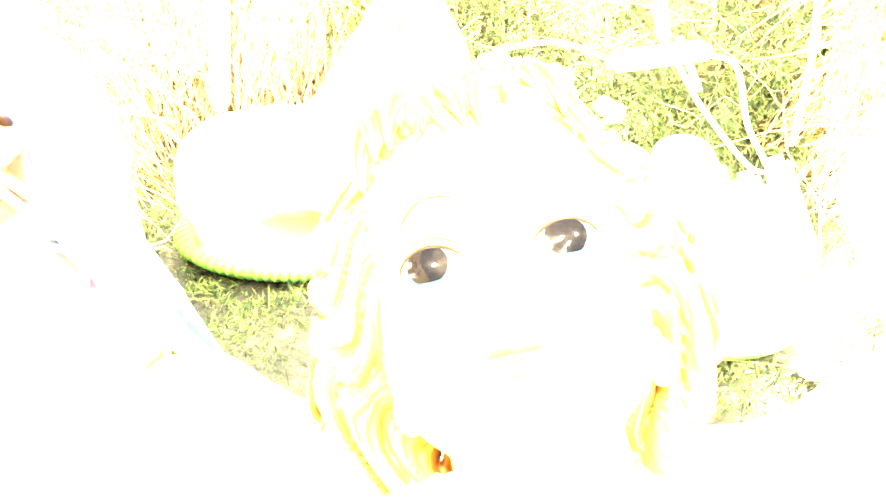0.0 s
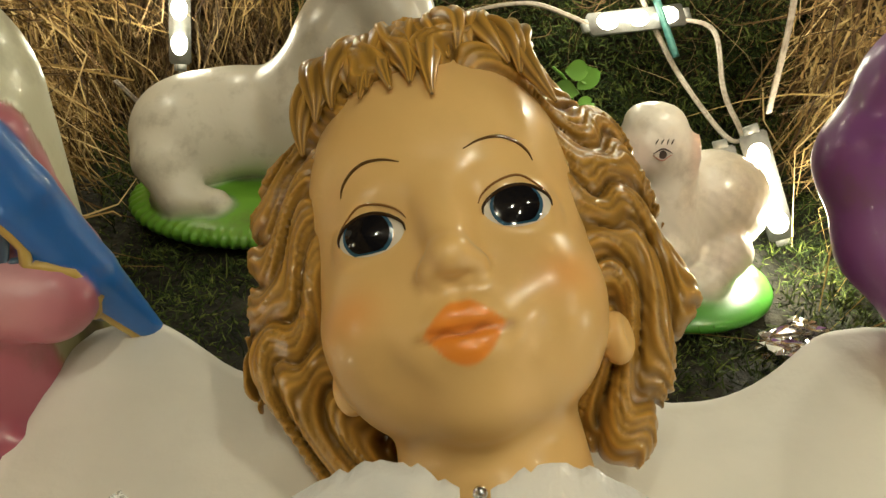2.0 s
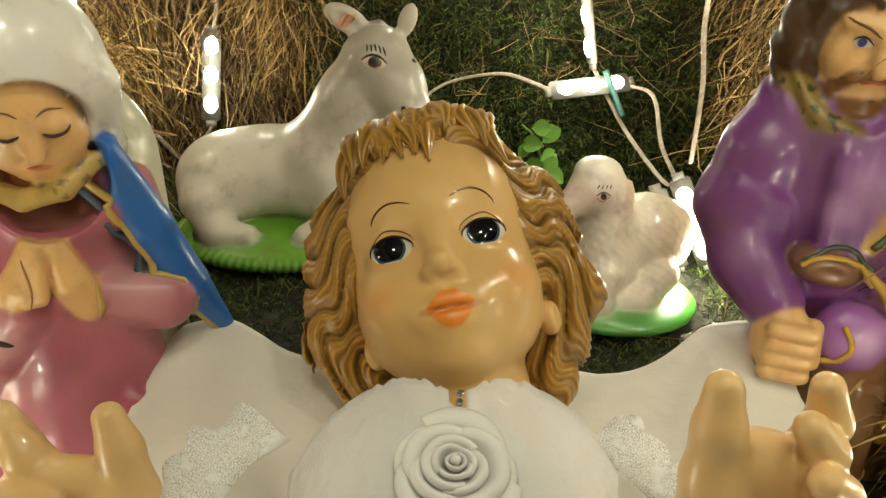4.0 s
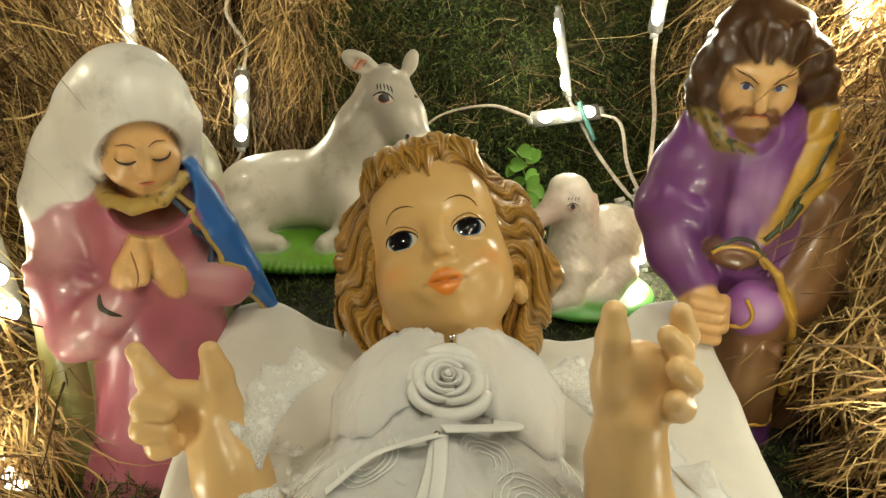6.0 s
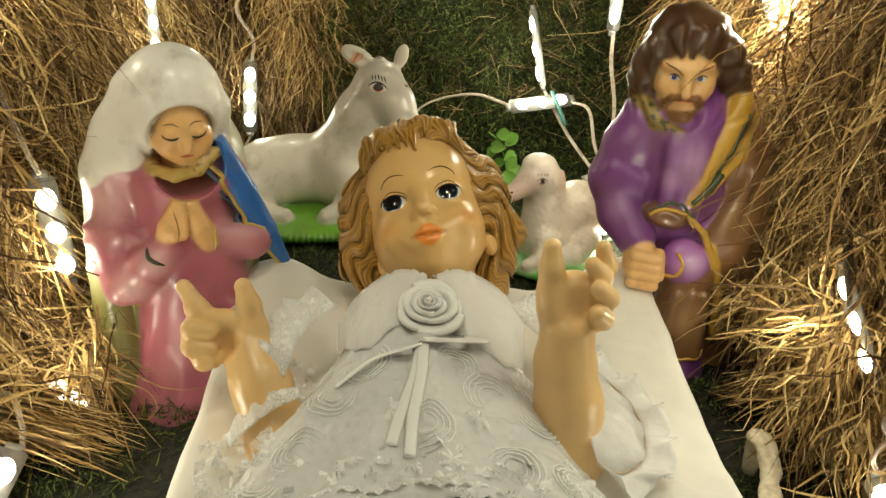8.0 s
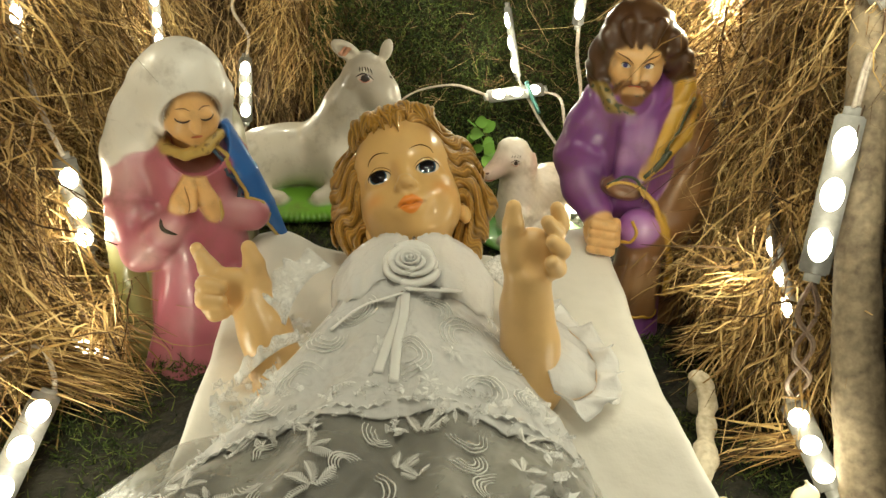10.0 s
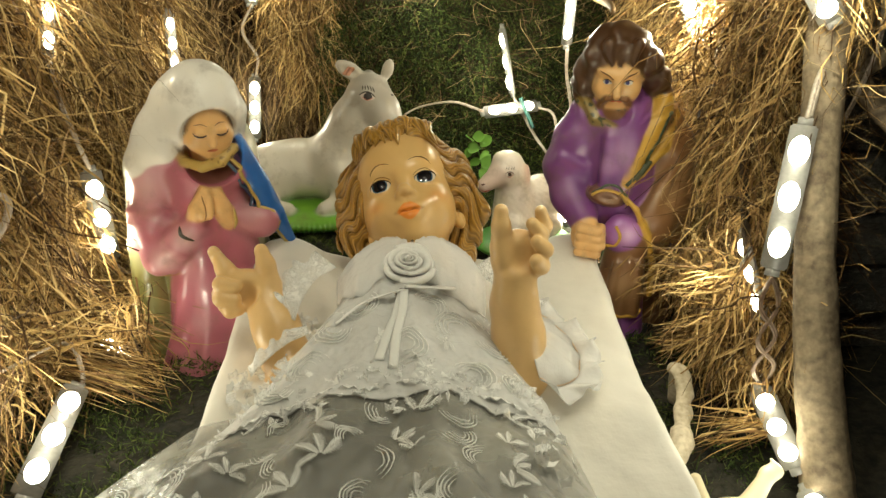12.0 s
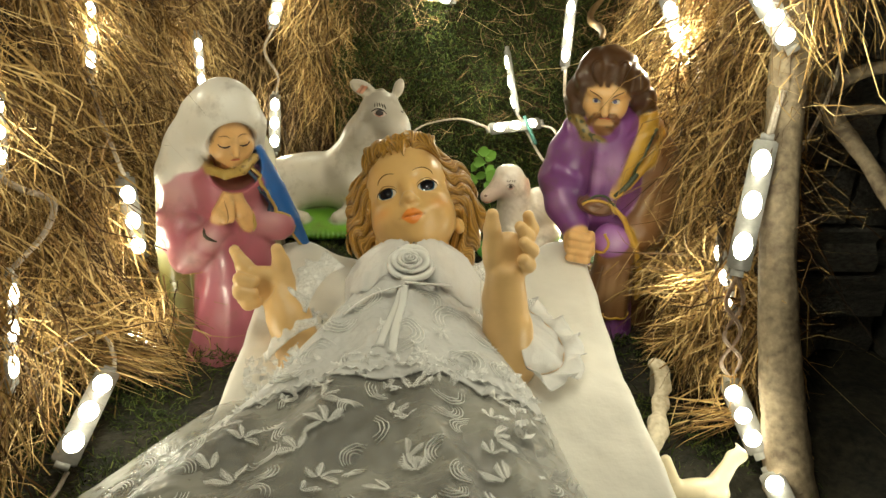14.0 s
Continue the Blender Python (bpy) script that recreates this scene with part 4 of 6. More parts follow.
def lace_edge(name, line, out, wide, mat, parent, seed, ripple=0.004, freq=1.0, label=""):
    """A gathered frill along a line: its outer edge ripples and ends in scallops."""
    line = smooth_line(line, 16)
    n = len(line)
    out = np.array(out, float)
    rows = 6
    v, f = [], []
    run = np.r_[0, np.cumsum(np.linalg.norm(np.diff(line, axis=0), axis=1))]
    for i in range(n):
        o = out if out.ndim == 1 else out[min(i * len(out) // n, len(out) - 1)]
        o = o / np.linalg.norm(o)
        scallop = 0.85 + 0.15 * abs(math.sin(run[i] * 260)) + 0.2 * noise.noise(Vector((run[i] * 90, seed, 0)))
        for k in range(rows):
            s = k / (rows - 1)
            ph = run[i] * 330 * freq + seed + 2.5 * noise.noise(Vector((run[i] * 40, seed, 3)))
            p = line[i] + o * wide * s * scallop
            p = p + np.array((0.35 * math.cos(ph), 0.35 * math.sin(ph * 0.7), 1.0)) * ripple * s * math.sin(ph)
            v.append(tuple(p))
    for i in range(n - 1):
        for k in range(rows - 1):
            a = i * rows + k
            f.append((a, a + 1, a + rows + 1, a + rows))
    ob = mesh_object(name, v, f, mat, parent=parent, label=label)
    mod = ob.modifiers.new("thickness", "SOLIDIFY")
    mod.thickness = 0.0006
    return ob


def on_dress(x, y, lift=0.001):
    return (x, y, dress_height(x, y) + lift)


dress = empty("doll_dress", (0.018, -0.1, 0.06))


def keep(ob):
    """Parts are modelled in world places; this seats them under the dress."""
    ob.matrix_parent_inverse = Matrix.Translation((-0.018, 0.1, -0.06))
    return ob


lining_l = lambda y: 0.018 - np.interp(y, [-0.06, 0.0, 0.06, 0.105], [0.116, 0.090, 0.073, 0.043])
lining_r = lambda y: 0.018 + np.interp(y, [-0.06, 0.0, 0.06, 0.105], [0.096, 0.086, 0.072, 0.043])
keep(dress_piece("lining", -0.056, 0.100, lining_l, lining_r, LINING, dress, "plain white lining under the organza", nu=90, nv=70, lift=-0.001))
keep(dress_piece("underskirt", -0.355, -0.047, lambda y: np.interp(y, [-0.36, -0.25, -0.17, -0.10, -0.045], [-0.20, -0.16, -0.14, -0.115, -0.09]), lambda y: np.interp(y, [-0.36, -0.25, -0.17, -0.10, -0.045], [0.13, 0.12, 0.11, 0.10, 0.09]), UNDERSKIRT, dress, "grey underskirt showing through the tulle", nu=90, nv=90, lift=-0.002))
bodice = keep(dress_piece("bodice", -0.058, 0.102, lambda y: 0.018 - np.interp(y, [-0.06, 0.0, 0.06, 0.105], [0.118, 0.092, 0.075, 0.045]),
                          lambda y: 0.018 + np.interp(y, [-0.06, 0.0, 0.06, 0.105], [0.098, 0.088, 0.074, 0.045]), ORGANZA, dress, "white organza bodice with raised embroidery", lift=0.0022))
skirt = keep(dress_piece("skirt", -0.355, -0.012, lambda y: np.interp(y, [-0.36, -0.17, -0.10, -0.068, -0.042, -0.012], [-0.33, -0.29, -0.24, -0.20, -0.160, -0.100]),
                         lambda y: np.interp(y, [-0.36, -0.25, -0.17, -0.10, -0.045, -0.012], [0.18, 0.155, 0.14, 0.128, 0.118, 0.085]), TULLE, dress, "sheer grey-white tulle skirt with embroidered sprigs", nu=260, nv=220))


def sprig(pile, x, y, turn, size, rng, lift=0.0):
    """An embroidered spray of feathery leaves: a vein and many short threads."""
    n = rng.choice((2, 3, 3, 4))
    for k in range(n):
        a = turn + (k - (n - 1) / 2) * 0.85
        length = size * rng.uniform(0.8, 1.2)
        bend = rng.uniform(-0.5, 0.5)
        for i in range(13):
            s = i / 12
            aa = a + bend * s
            cx, cy = x + math.cos(aa) * (0.12 + s) * length, y + math.sin(aa) * (0.12 + s) * length
            w = length * 0.30 * math.sin(math.pi * min(1, s * 0.85 + 0.12)) ** 0.8
            for side in (-1, 1):
                b = aa + side * 0.9
                ex, ey = cx + math.cos(b) * w, cy + math.sin(b) * w
                t = length * 0.021
                px, py = -math.sin(b) * t, math.cos(b) * t
                mx, my = (cx + ex) / 2, (cy + ey) / 2
                v = [on_dress(cx - px, cy - py, 0.0022 + lift), on_dress(cx + px, cy + py, 0.0022 + lift), on_dress(mx - px, my - py, 0.0027 + lift), on_dress(mx + px, my + py, 0.0027 + lift), on_dress(ex, ey, 0.0018 + lift)]
                pile.add(v, [(0, 1, 3, 2), (2, 3, 4)])


def swirl(pile, x, y, turn, radius, rings=3, sweep=3.6, lift=0.0018):
    """Parallel embroidered curls."""
    for k in range(rings):
        r = radius * (1 - 0.2 * k)
        pts = []
        for i in range(15):
            a = turn + sweep * i / 14
            rr = r * (1 - 0.22 * i / 14)
            pts.append(on_dress(x + rr * math.cos(a), y + rr * math.sin(a), lift))
        v, f = tube(np.array(pts), np.r_[np.linspace(0.00018, 0.0005, 8), np.linspace(0.0005, 0.00018, 7)], 5)
        pile.add(v, f)


rg = random.Random(21)
pile = Pile()
for row in range(15):
    y = -0.072 - row * 0.019
    span = np.interp(y, [-0.36, -0.1], [0.21, 0.12])
    for col in range(-10, 6):
        x = 0.0 + col * 0.026 + (0.018 if row % 2 else 0) + rg.uniform(-0.006, 0.006)
        if -span - 0.05 < x < span * 0.75 and x < 0.115:
            yy = y + rg.uniform(-0.006, 0.006)
            if (row + col) % 2:
                sprig(pile, x, yy, rg.uniform(0.3, 2.6), rg.uniform(0.009, 0.014), rg)
            else:
                swirl(pile, x, yy, rg.uniform(0, 6.28), rg.uniform(0.009, 0.015), rg.choice((3, 4, 4)), rg.uniform(2.0, 3.4))
keep(pile.object("embroidery", THREAD, parent=dress, label="white embroidered leaf sprays and curls"))
pile = Pile()
for x, y, t, r in ((-0.035, 0.055, 1.2, 0.017), (0.066, 0.055, -0.6, 0.017), (-0.030, 0.02, 2.2, 0.015), (0.052, 0.018, 0.3, 0.017), (0.078, 0.012, 3.4, 0.014), (0.018, -0.012, 4.4, 0.016),
                   (-0.045, -0.015, 0.6, 0.016), (0.06, -0.028, 5.2, 0.016), (-0.012, 0.038, 3.2, 0.014), (0.035, 0.035, 5.4, 0.013), (-0.060, -0.035, 2.0, 0.014), (0.09, -0.03, 1.1, 0.013)):
    swirl(pile, x, y, t, r, 4, 3.9, 0.0030)
for x, y in ((0.045, -0.002), (-0.018, -0.03), (-0.048, 0.035), (0.072, 0.035), (0.088, -0.012), (0.0, 0.0), (0.03, -0.035), (-0.075, -0.02)):
    sprig(pile, x, y, rg.uniform(0, 6.28), 0.006, rg, 0.0014)
    sprig(pile, x, y, rg.uniform(0, 6.28), 0.006, rg, 0.0014)
keep(pile.object("embroidery", THREAD, parent=dress, label="white embroidered flowers and parallel curls"))

# collar: two stiff rounded leaves meeting at the throat
for s in (-1, 1):
    top_edge = smooth_line([(0.0225 + s * 0.0030, 0.099, 0.1405), (0.0225 + s * 0.0140, 0.105, 0.1410), (0.0225 + s * 0.0270, 0.106, 0.1370), (0.0225 + s * 0.0440, 0.102, 0.1260), (0.0225 + s * 0.0570, 0.092, 0.110)], 8)
    low_edge = smooth_line([(0.0225 + s * 0.0020, 0.070, 0.1340), (0.0225 + s * 0.0160, 0.060, 0.1310), (0.0225 + s * 0.0350, 0.050, 0.1240), (0.0225 + s * 0.0480, 0.058, 0.1120), (0.0225 + s * 0.0560, 0.074, 0.098)], 8)
    v, f = [], []
    for i in range(len(top_edge)):
        for k in range(12):
            b = k / 11
            low = low_edge[i].copy()
            low[2] = dress_height(low[0], low[1]) + 0.0030
            p = top_edge[i] * (1 - b) + low * b
            swell = 0.0024 * math.sin(b * math.pi) ** 2 + 0.0022 * noise.noise(Vector((p[0] * 70, p[1] * 70, s))) * math.sin(b * math.pi) + 0.0008 * noise.noise(Vector((p[0] * 200, p[1] * 200, s))) + 0.0011 * math.sin(i * 0.9 + b * 5 + s) * b
            fray = 0.0013 * noise.noise(Vector((i * 0.9, s * 3, 0))) if k == 0 else 0
            v.append((p[0], p[1] + fray, p[2] + swell + fray))
    for i in range(len(top_edge) - 1):
        for k in range(11):
            q = i * 12 + k
            f.append((q, q + 1, q + 13, q + 12) if s < 0 else (q + 12, q + 13, q + 1, q))
    ob = keep(mesh_object("collar", v, f, ORGANZA, parent=dress, label="stiff white organza collar with frayed edge"))
    mod = ob.modifiers.new("thickness", "SOLIDIFY")
    mod.thickness = 0.0004

# the cloth rose on the chest
rose_at = np.array((0.0205, 0.0690, 0.1330))
rose_up = np.array((0.0, -0.45, 0.89))
rose_a = np.array((1.0, 0, 0))
rose_b = np.cross(rose_up, rose_a)
for ring, (rad, count, rise, tall) in enumerate(((0.0200, 5, 0.000, 0.0060), (0.0150, 4, 0.0022, 0.0070), (0.0105, 3, 0.0042, 0.0070), (0.0066, 3, 0.0058, 0.0064), (0.0036, 2, 0.0072, 0.0052))):
    for k in range(count):
        a0 = 2 * math.pi * k / count + ring * 0.9 + rg.uniform(-0.3, 0.3)
        jr, jh, roll = rg.uniform(0.86, 1.12), rg.uniform(0.75, 1.2), rg.uniform(-0.12, 0.12)
        v, f = [], []
        for i in range(13):
            a = a0 + (2 * math.pi / count) * 1.3 * (i / 12 - 0.5)
            for j in range(6):
                s = j / 5
                r = rad * jr * (0.45 + 0.62 * s ** 0.8) * (1 + roll * (i / 12 - 0.5) * 2) * (0.88 + 0.12 * math.sin(math.pi * i / 12))
                hgt = rise + tall * jh * math.sin(s * 2.35) * (0.72 + 0.28 * math.sin(math.pi * i / 12))
                v.append(rose_at + rose_a * r * math.cos(a) + rose_b * r * 0.85 * math.sin(a) + rose_up * hgt)
        for i in range(12):
            for j in range(5):
                q = i * 6 + j
                f.append((q, q + 1, q + 7, q + 6))
        ob = keep(mesh_object("petal", v, f, SATIN, parent=dress))
        mod = ob.modifiers.new("thickness", "SOLIDIFY")
        mod.thickness = 0.0008


def bead(at, r, mat=SILVER):
    bm = bmesh.new()
    bmesh.ops.create_uvsphere(bm, u_segments=14, v_segments=9, radius=r, matrix=Matrix.Translation(at))
    keep(part("bead", bm, mat, dress, "small silver bead"))


for x, y, z in ((0.0235, 0.0985, 0.1400), (0.0232, 0.0945, 0.1394), (0.0229, 0.0905, 0.1386)):
    bead((x, y, z), 0.0015)
for x, y in ((0.012, 0.0395), (0.0155, 0.0405), (0.019, 0.0415)):
    bead(on_dress(x, y, 0.005), 0.0016)
bead(rose_at + rose_up * 0.0125, 0.0016, SATIN)


# ribbon tails and bow
def ribbon(points, wide, name="ribbon_tail"):
    line = smooth_line(points, 10)
    v, f = tube(line, wide, 8, 0.18, up=(0, 0.3, 1))
    return keep(mesh_object(name, v, f, SATIN, parent=dress, label="narrow white satin ribbon"))


ribbon([on_dress(0.016, 0.038, 0.006), on_dress(0.012, 0.02, 0.005), on_dress(0.006, 0.0, 0.004), on_dress(0.001, -0.022, 0.003)], 0.0032)
ribbon([on_dress(0.017, 0.038, 0.006), on_dress(0.016, 0.02, 0.005), on_dress(0.012, -0.004, 0.004), on_dress(0.010, -0.028, 0.003)], 0.0032)
ribbon([on_dress(0.016, 0.038, 0.007), on_dress(-0.01, 0.036, 0.006), on_dress(-0.03, 0.027, 0.004)], 0.0028)
ribbon([on_dress(0.018, 0.04, 0.007), on_dress(0.035, 0.045, 0.01), on_dress(0.05, 0.052, 0.009), on_dress(0.04, 0.054, 0.006)], 0.0045, "bow_loop")

# frills: waist lace, shoulder lace and the big rippled sleeve frill lying on the sheet
for row in range(1):
    yy = -0.046 - 0.012 * row
    pts = [on_dress(x, yy - 0.9 * (x - 0.02) ** 2 + 0.006 * noise.noise(Vector((x * 45, row * 3.1, 0))), 0.002) for x in np.linspace(-0.100 - 0.004 * row, 0.108, 14)]
    keep(lace_edge("waist_lace", pts, (0.25 * math.sin(row * 2.1), -0.8, 0.30), 0.0050, LACE, dress, 1.0 + row * 1.7, 0.0012, 2.6, label="torn white lace edging"))
def lace_scraps(pile, n, xr, yr, rng, size):
    """Small torn flakes of lace standing off the cloth."""
    for _ in range(n):
        x, y = rng.uniform(*xr), rng.uniform(*yr)
        c = np.array(on_dress(x, y, 0.002))
        a, lean, sz = rng.uniform(0, 6.28), rng.uniform(0.1, 0.9), size * rng.uniform(0.5, 1.3)
        u = np.array((math.cos(a), math.sin(a), 0))
        w = np.array((-math.sin(a) * (1 - lean), math.cos(a) * (1 - lean), lean))
        m = rng.randrange(6, 10)
        ring = [c + (u * math.cos(t) + w * (math.sin(t) + 0.8)) * sz * (1 + 0.45 * (i % 2) * rng.uniform(0.3, 1)) + np.array((0, 0, 0.0012 * math.sin(3 * t))) for i, t in enumerate(np.linspace(0, 6.28, m, endpoint=False))]
        pile.add([c + w * sz * 0.8 + np.array((0, 0, 0.0008))] + ring, [(0, 1 + i, 1 + (i + 1) % m) for i in range(m)])


pile = Pile()
lace_scraps(pile, 130, (-0.10, 0.105), (-0.068, -0.022), rg, 0.0030)
lace_scraps(pile, 45, (-0.105, -0.055), (-0.01, 0.036), rg, 0.0036)
lace_scraps(pile, 24, (-0.075, -0.045), (0.055, 0.10), rg, 0.0036)
lace_scraps(pile, 20, (0.09, 0.12), (-0.14, -0.03), rg, 0.0036)
keep(tagged(pile.object("lace_trim", LACE, parent=dress, label="small torn flakes of white lace"), kind="stuff"))
keep(lace_edge("sleeve_lace", [(-0.035, 0.10, 0.118), (-0.048, 0.088, 0.116), (-0.058, 0.07, 0.108), (-0.062, 0.052, 0.100)], (-0.8, 0.35, 0.35), 0.022, LACE, dress, 2.0, 0.004, 0.7, "frayed white lace at the shoulder"))
keep(lace_edge("sleeve_lace", [(-0.050, 0.034, 0.100), (-0.064, 0.030, 0.095), (-0.078, 0.027, 0.085), (-0.092, 0.026, 0.070)], (-0.2, 0.45, 0.45), 0.009, LACE, dress, 3.0, 0.0025, 1.2, "frayed white lace round the arm"))
keep(lace_edge("sleeve_lace", [(0.070, 0.105, 0.112), (0.085, 0.095, 0.104), (0.1, 0.08, 0.096), (0.11, 0.065, 0.09)], (0.7, 0.45, 0.3), 0.02, LACE, dress, 6.0, 0.004, 0.7, "frayed white lace at the shoulder"))
sl = [(0.112, 0.088, 0.088), (0.126, 0.076, 0.082), (0.138, 0.055, 0.079), (0.142, 0.032, 0.077), (0.136, 0.008, 0.076), (0.120, -0.005, 0.078), (0.108, -0.004, 0.084)]
keep(lace_edge("sleeve_frill", sl, np.array([(0.6, 0.7, 0.1), (0.85, 0.5, 0.1), (1, 0.2, 0.1), (1, 0, 0.1), (0.9, -0.45, 0.1), (0.4, -0.9, 0.1)]), 0.017, ORGANZA, dress, 5.0, 0.0052, 0.8, "wide white sleeve frill with a rippled edge"))
v, f = [], []
ring = smooth_line(sl, 8)
for p in ring:
    for s in np.linspace(0, 1, 6):
        q = np.array((0.098, 0.035, 0.098)) * (1 - s) + p * s
        v.append((q[0], q[1], q[2] + 0.006 * math.sin(s * 3.1) + 0.0015 * math.sin(q[1] * 300 + s * 5)))
for i in range(len(ring) - 1):
    for k in range(5):
        a = i * 6 + k
        f.append((a, a + 1, a + 7, a + 6))
ob = keep(mesh_object("sleeve", v, f, ORGANZA, parent=dress, label="thin white sleeve spread flat on the sheet"))
mod = ob.modifiers.new("thickness", "SOLIDIFY")
mod.thickness = 0.0008
seam = tube(smooth_line([(p[0], p[1], p[2] + 0.0012) for p in sl], 8), 0.0006, 6)
keep(mesh_object("seam", seam[0], seam[1], mottled("beige_thread", (0.45, 0.33, 0.22), (0.6, 0.46, 0.32), 80), parent=dress, label="beige stitched seam"))
tagged(dress, "white lace and tulle doll dress with a cloth rose", "dress")


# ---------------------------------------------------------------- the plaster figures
def sprayed_shading(col, v, base, tone, spots, reach=0.25):
    """Airbrushed patches of a second tone over one base colour, painting in highlights and fold shade; spots are
    (place, radius, strength).
    """
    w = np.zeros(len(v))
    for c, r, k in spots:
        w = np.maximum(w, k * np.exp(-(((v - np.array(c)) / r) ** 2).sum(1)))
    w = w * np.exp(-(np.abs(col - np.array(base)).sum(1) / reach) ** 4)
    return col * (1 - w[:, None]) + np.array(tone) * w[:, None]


def set_back(ob):
    """Stands a figure a little farther from the foot of the bed, and so much larger."""
    c = Vector((0.010, -0.24, 0.342))
    ob.data.transform(Matrix.Translation(c) @ Matrix.Scale(1.065, 4) @ Matrix.Translation(-c))
    return ob


def kneeling_woman():
    PINK, PALE, CLOAK, BLUE, WHITE, FLESH, BROWN, GOLD = ((0.44, 0.125, 0.175), (0.66, 0.42, 0.42), (0.24, 0.23, 0.08), (0.015, 0.13, 0.46),
                                                          (0.80, 0.77, 0.71), (0.76, 0.45, 0.18), (0.07, 0.030, 0.012), (0.50, 0.34, 0.09))
    g = Form(0.006, 0.0004)
    # robe, spreading over the knees
    g.add(cone((-0.146, 0.178, 0.172), (-0.144, 0.172, 0.105), 0.033, 0.034), PINK)
    g.add(cone((-0.144, 0.172, 0.105), (-0.142, 0.158, -0.004), 0.036, 0.047), PINK, 0.012)
    g.add(ball((-0.146, 0.176, 0.176), (0.046, 0.028, 0.020)), PINK, 0.008)
    for k in range(6):
        e = k / 5
        g.add(cone((-0.158 + 0.050 * e, 0.142 + 0.004 * e, 0.092), (-0.186 + 0.090 * e, 0.106 + 0.028 * abs(e - 0.45), -0.004), 0.0035, 0.0085), PINK, 0.010)
    # the cloak behind, seen as a strip down her far side
    g.chain([(-0.196, 0.172, 0.172), (-0.200, 0.168, 0.11), (-0.196, 0.156, 0.045), (-0.184, 0.140, -0.004)], [0.011, 0.0135, 0.0165, 0.021], CLOAK, 0.003)
    g.add(cone((-0.150, 0.196, 0.18), (-0.150, 0.186, -0.004), 0.044, 0.050), CLOAK, 0.002)
    g.chain([(-0.114, 0.192, 0.14), (-0.112, 0.190, 0.09), (-0.120, 0.176, 0.0)], [0.010, 0.011, 0.014], (0.10, 0.075, 0.035), 0.002)
    # arms folded up to the joined hands
    g.chain([(-0.178, 0.170, 0.176), (-0.186, 0.160, 0.140), (-0.180, 0.149, 0.112)], [0.0195, 0.0185, 0.0160], PINK, 0.005)
    g.chain([(-0.180, 0.149, 0.112), (-0.162, 0.144, 0.124), (-0.147, 0.143, 0.139)], [0.0165, 0.0140, 0.0105], PINK, 0.004)
    g.add(cone((-0.182, 0.142, 0.106), (-0.170, 0.142, 0.108), 0.0095, 0.0080), PINK, 0.006)
    for k in range(4):
        g.add(cone((-0.172 + 0.004 * k, 0.143 + 0.002 * k, 0.150 - 0.004 * k), (-0.200, 0.148, 0.150 - 0.011 * k), 0.0026, 0.0016), PINK, 0.007)
    g.chain([(-0.116, 0.184, 0.168), (-0.102, 0.181, 0.136), (-0.101, 0.168, 0.131), (-0.119, 0.157, 0.139)], [0.013, 0.0120, 0.0125, 0.0105], PINK, 0.005)
    g.add(cone((-0.098, 0.176, 0.126), (-0.112, 0.166, 0.126), 0.0075, 0.0065), PINK, 0.005)
    # the blue lining turned out over her shoulder
    g.chain([(-0.114, 0.165, 0.197), (-0.103, 0.171, 0.164), (-0.093, 0.178, 0.134), (-0.082, 0.190, 0.101)], [0.0080, 0.0100, 0.0088, 0.0040], BLUE, 0.0015)
    # joined hands with modelled fingers
    for p in (((-0.148, 0.143, 0.140), (-0.144, 0.141, 0.152), (-0.135, 0.143, 0.174)), ((-0.124, 0.150, 0.141), (-0.127, 0.146, 0.152), (-0.1315, 0.145, 0.174))):
        g.chain(p, [0.0076, 0.0078, 0.0032], FLESH, 0.0012)
    for k in range(3):
        g.add(cone((-0.140 + 0.0025 * k, 0.135 + 0.001 * k, 0.148), (-0.1345 + 0.0006 * k, 0.1405, 0.171), 0.0026, 0.0018), FLESH, 0.0012)
    g.add(cone((-0.134, 0.136, 0.150), (-0.133, 0.138, 0.163), 0.0030, 0.0022), FLESH, 0.0012)
    # head, turned aside and bowed
    head = facing_frame((-0.1335, 0.1575, 0.2190), (0.40, -0.86, -0.34), (0.906, 0.423, 0.0))
    h = lambda solid, tone, melt: g.add(placed(solid, head), tone, melt)
    h(ball((-0.001, 0.004, -0.014), (0.0315, 0.0365, 0.0330)), WHITE, 0.003)
    g.chain([(-0.158, 0.175, 0.224), (-0.172, 0.170, 0.204), (-0.188, 0.166, 0.184)], [0.0230, 0.0195, 0.0150], WHITE, 0.012)
    g.chain([(-0.178, 0.160, 0.198), (-0.166, 0.154, 0.198)], [0.0110, 0.0070], WHITE, 0.008)
    h(cone((0.0250, 0.004, -0.004), (0.0250, -0.026, -0.004), 0.0075, 0.0048), WHITE, 0.006)
    g.cut(placed(ball((0.000, -0.008, 0.026), (0.0258, 0.0300, 0.0300)), head), 0.0012)
    g.cut(placed(ball((0.000, -0.024, 0.016), (0.0225, 0.0220, 0.0240)), head), 0.0012)
    h(ball((0, 0.000, -0.006), (0.0238, 0.0262, 0.0205)), BROWN, 0.0008)
    h(cone((-0.0205, -0.006, -0.002), (-0.0200, -0.026, -0.002), 0.0048, 0.0030), BROWN, 0.002)
    h(cone((0.0205, -0.006, -0.002), (0.0170, -0.030, 0.000), 0.0042, 0.0032), BROWN, 0.002)
    h(ball((0, -0.003, 0), (0.0182, 0.0238, 0.0192)), FLESH, 0.0006)
    h(ball((0, -0.0195, 0.0105), (0.0080, 0.0068, 0.0078)), FLESH, 0.007)
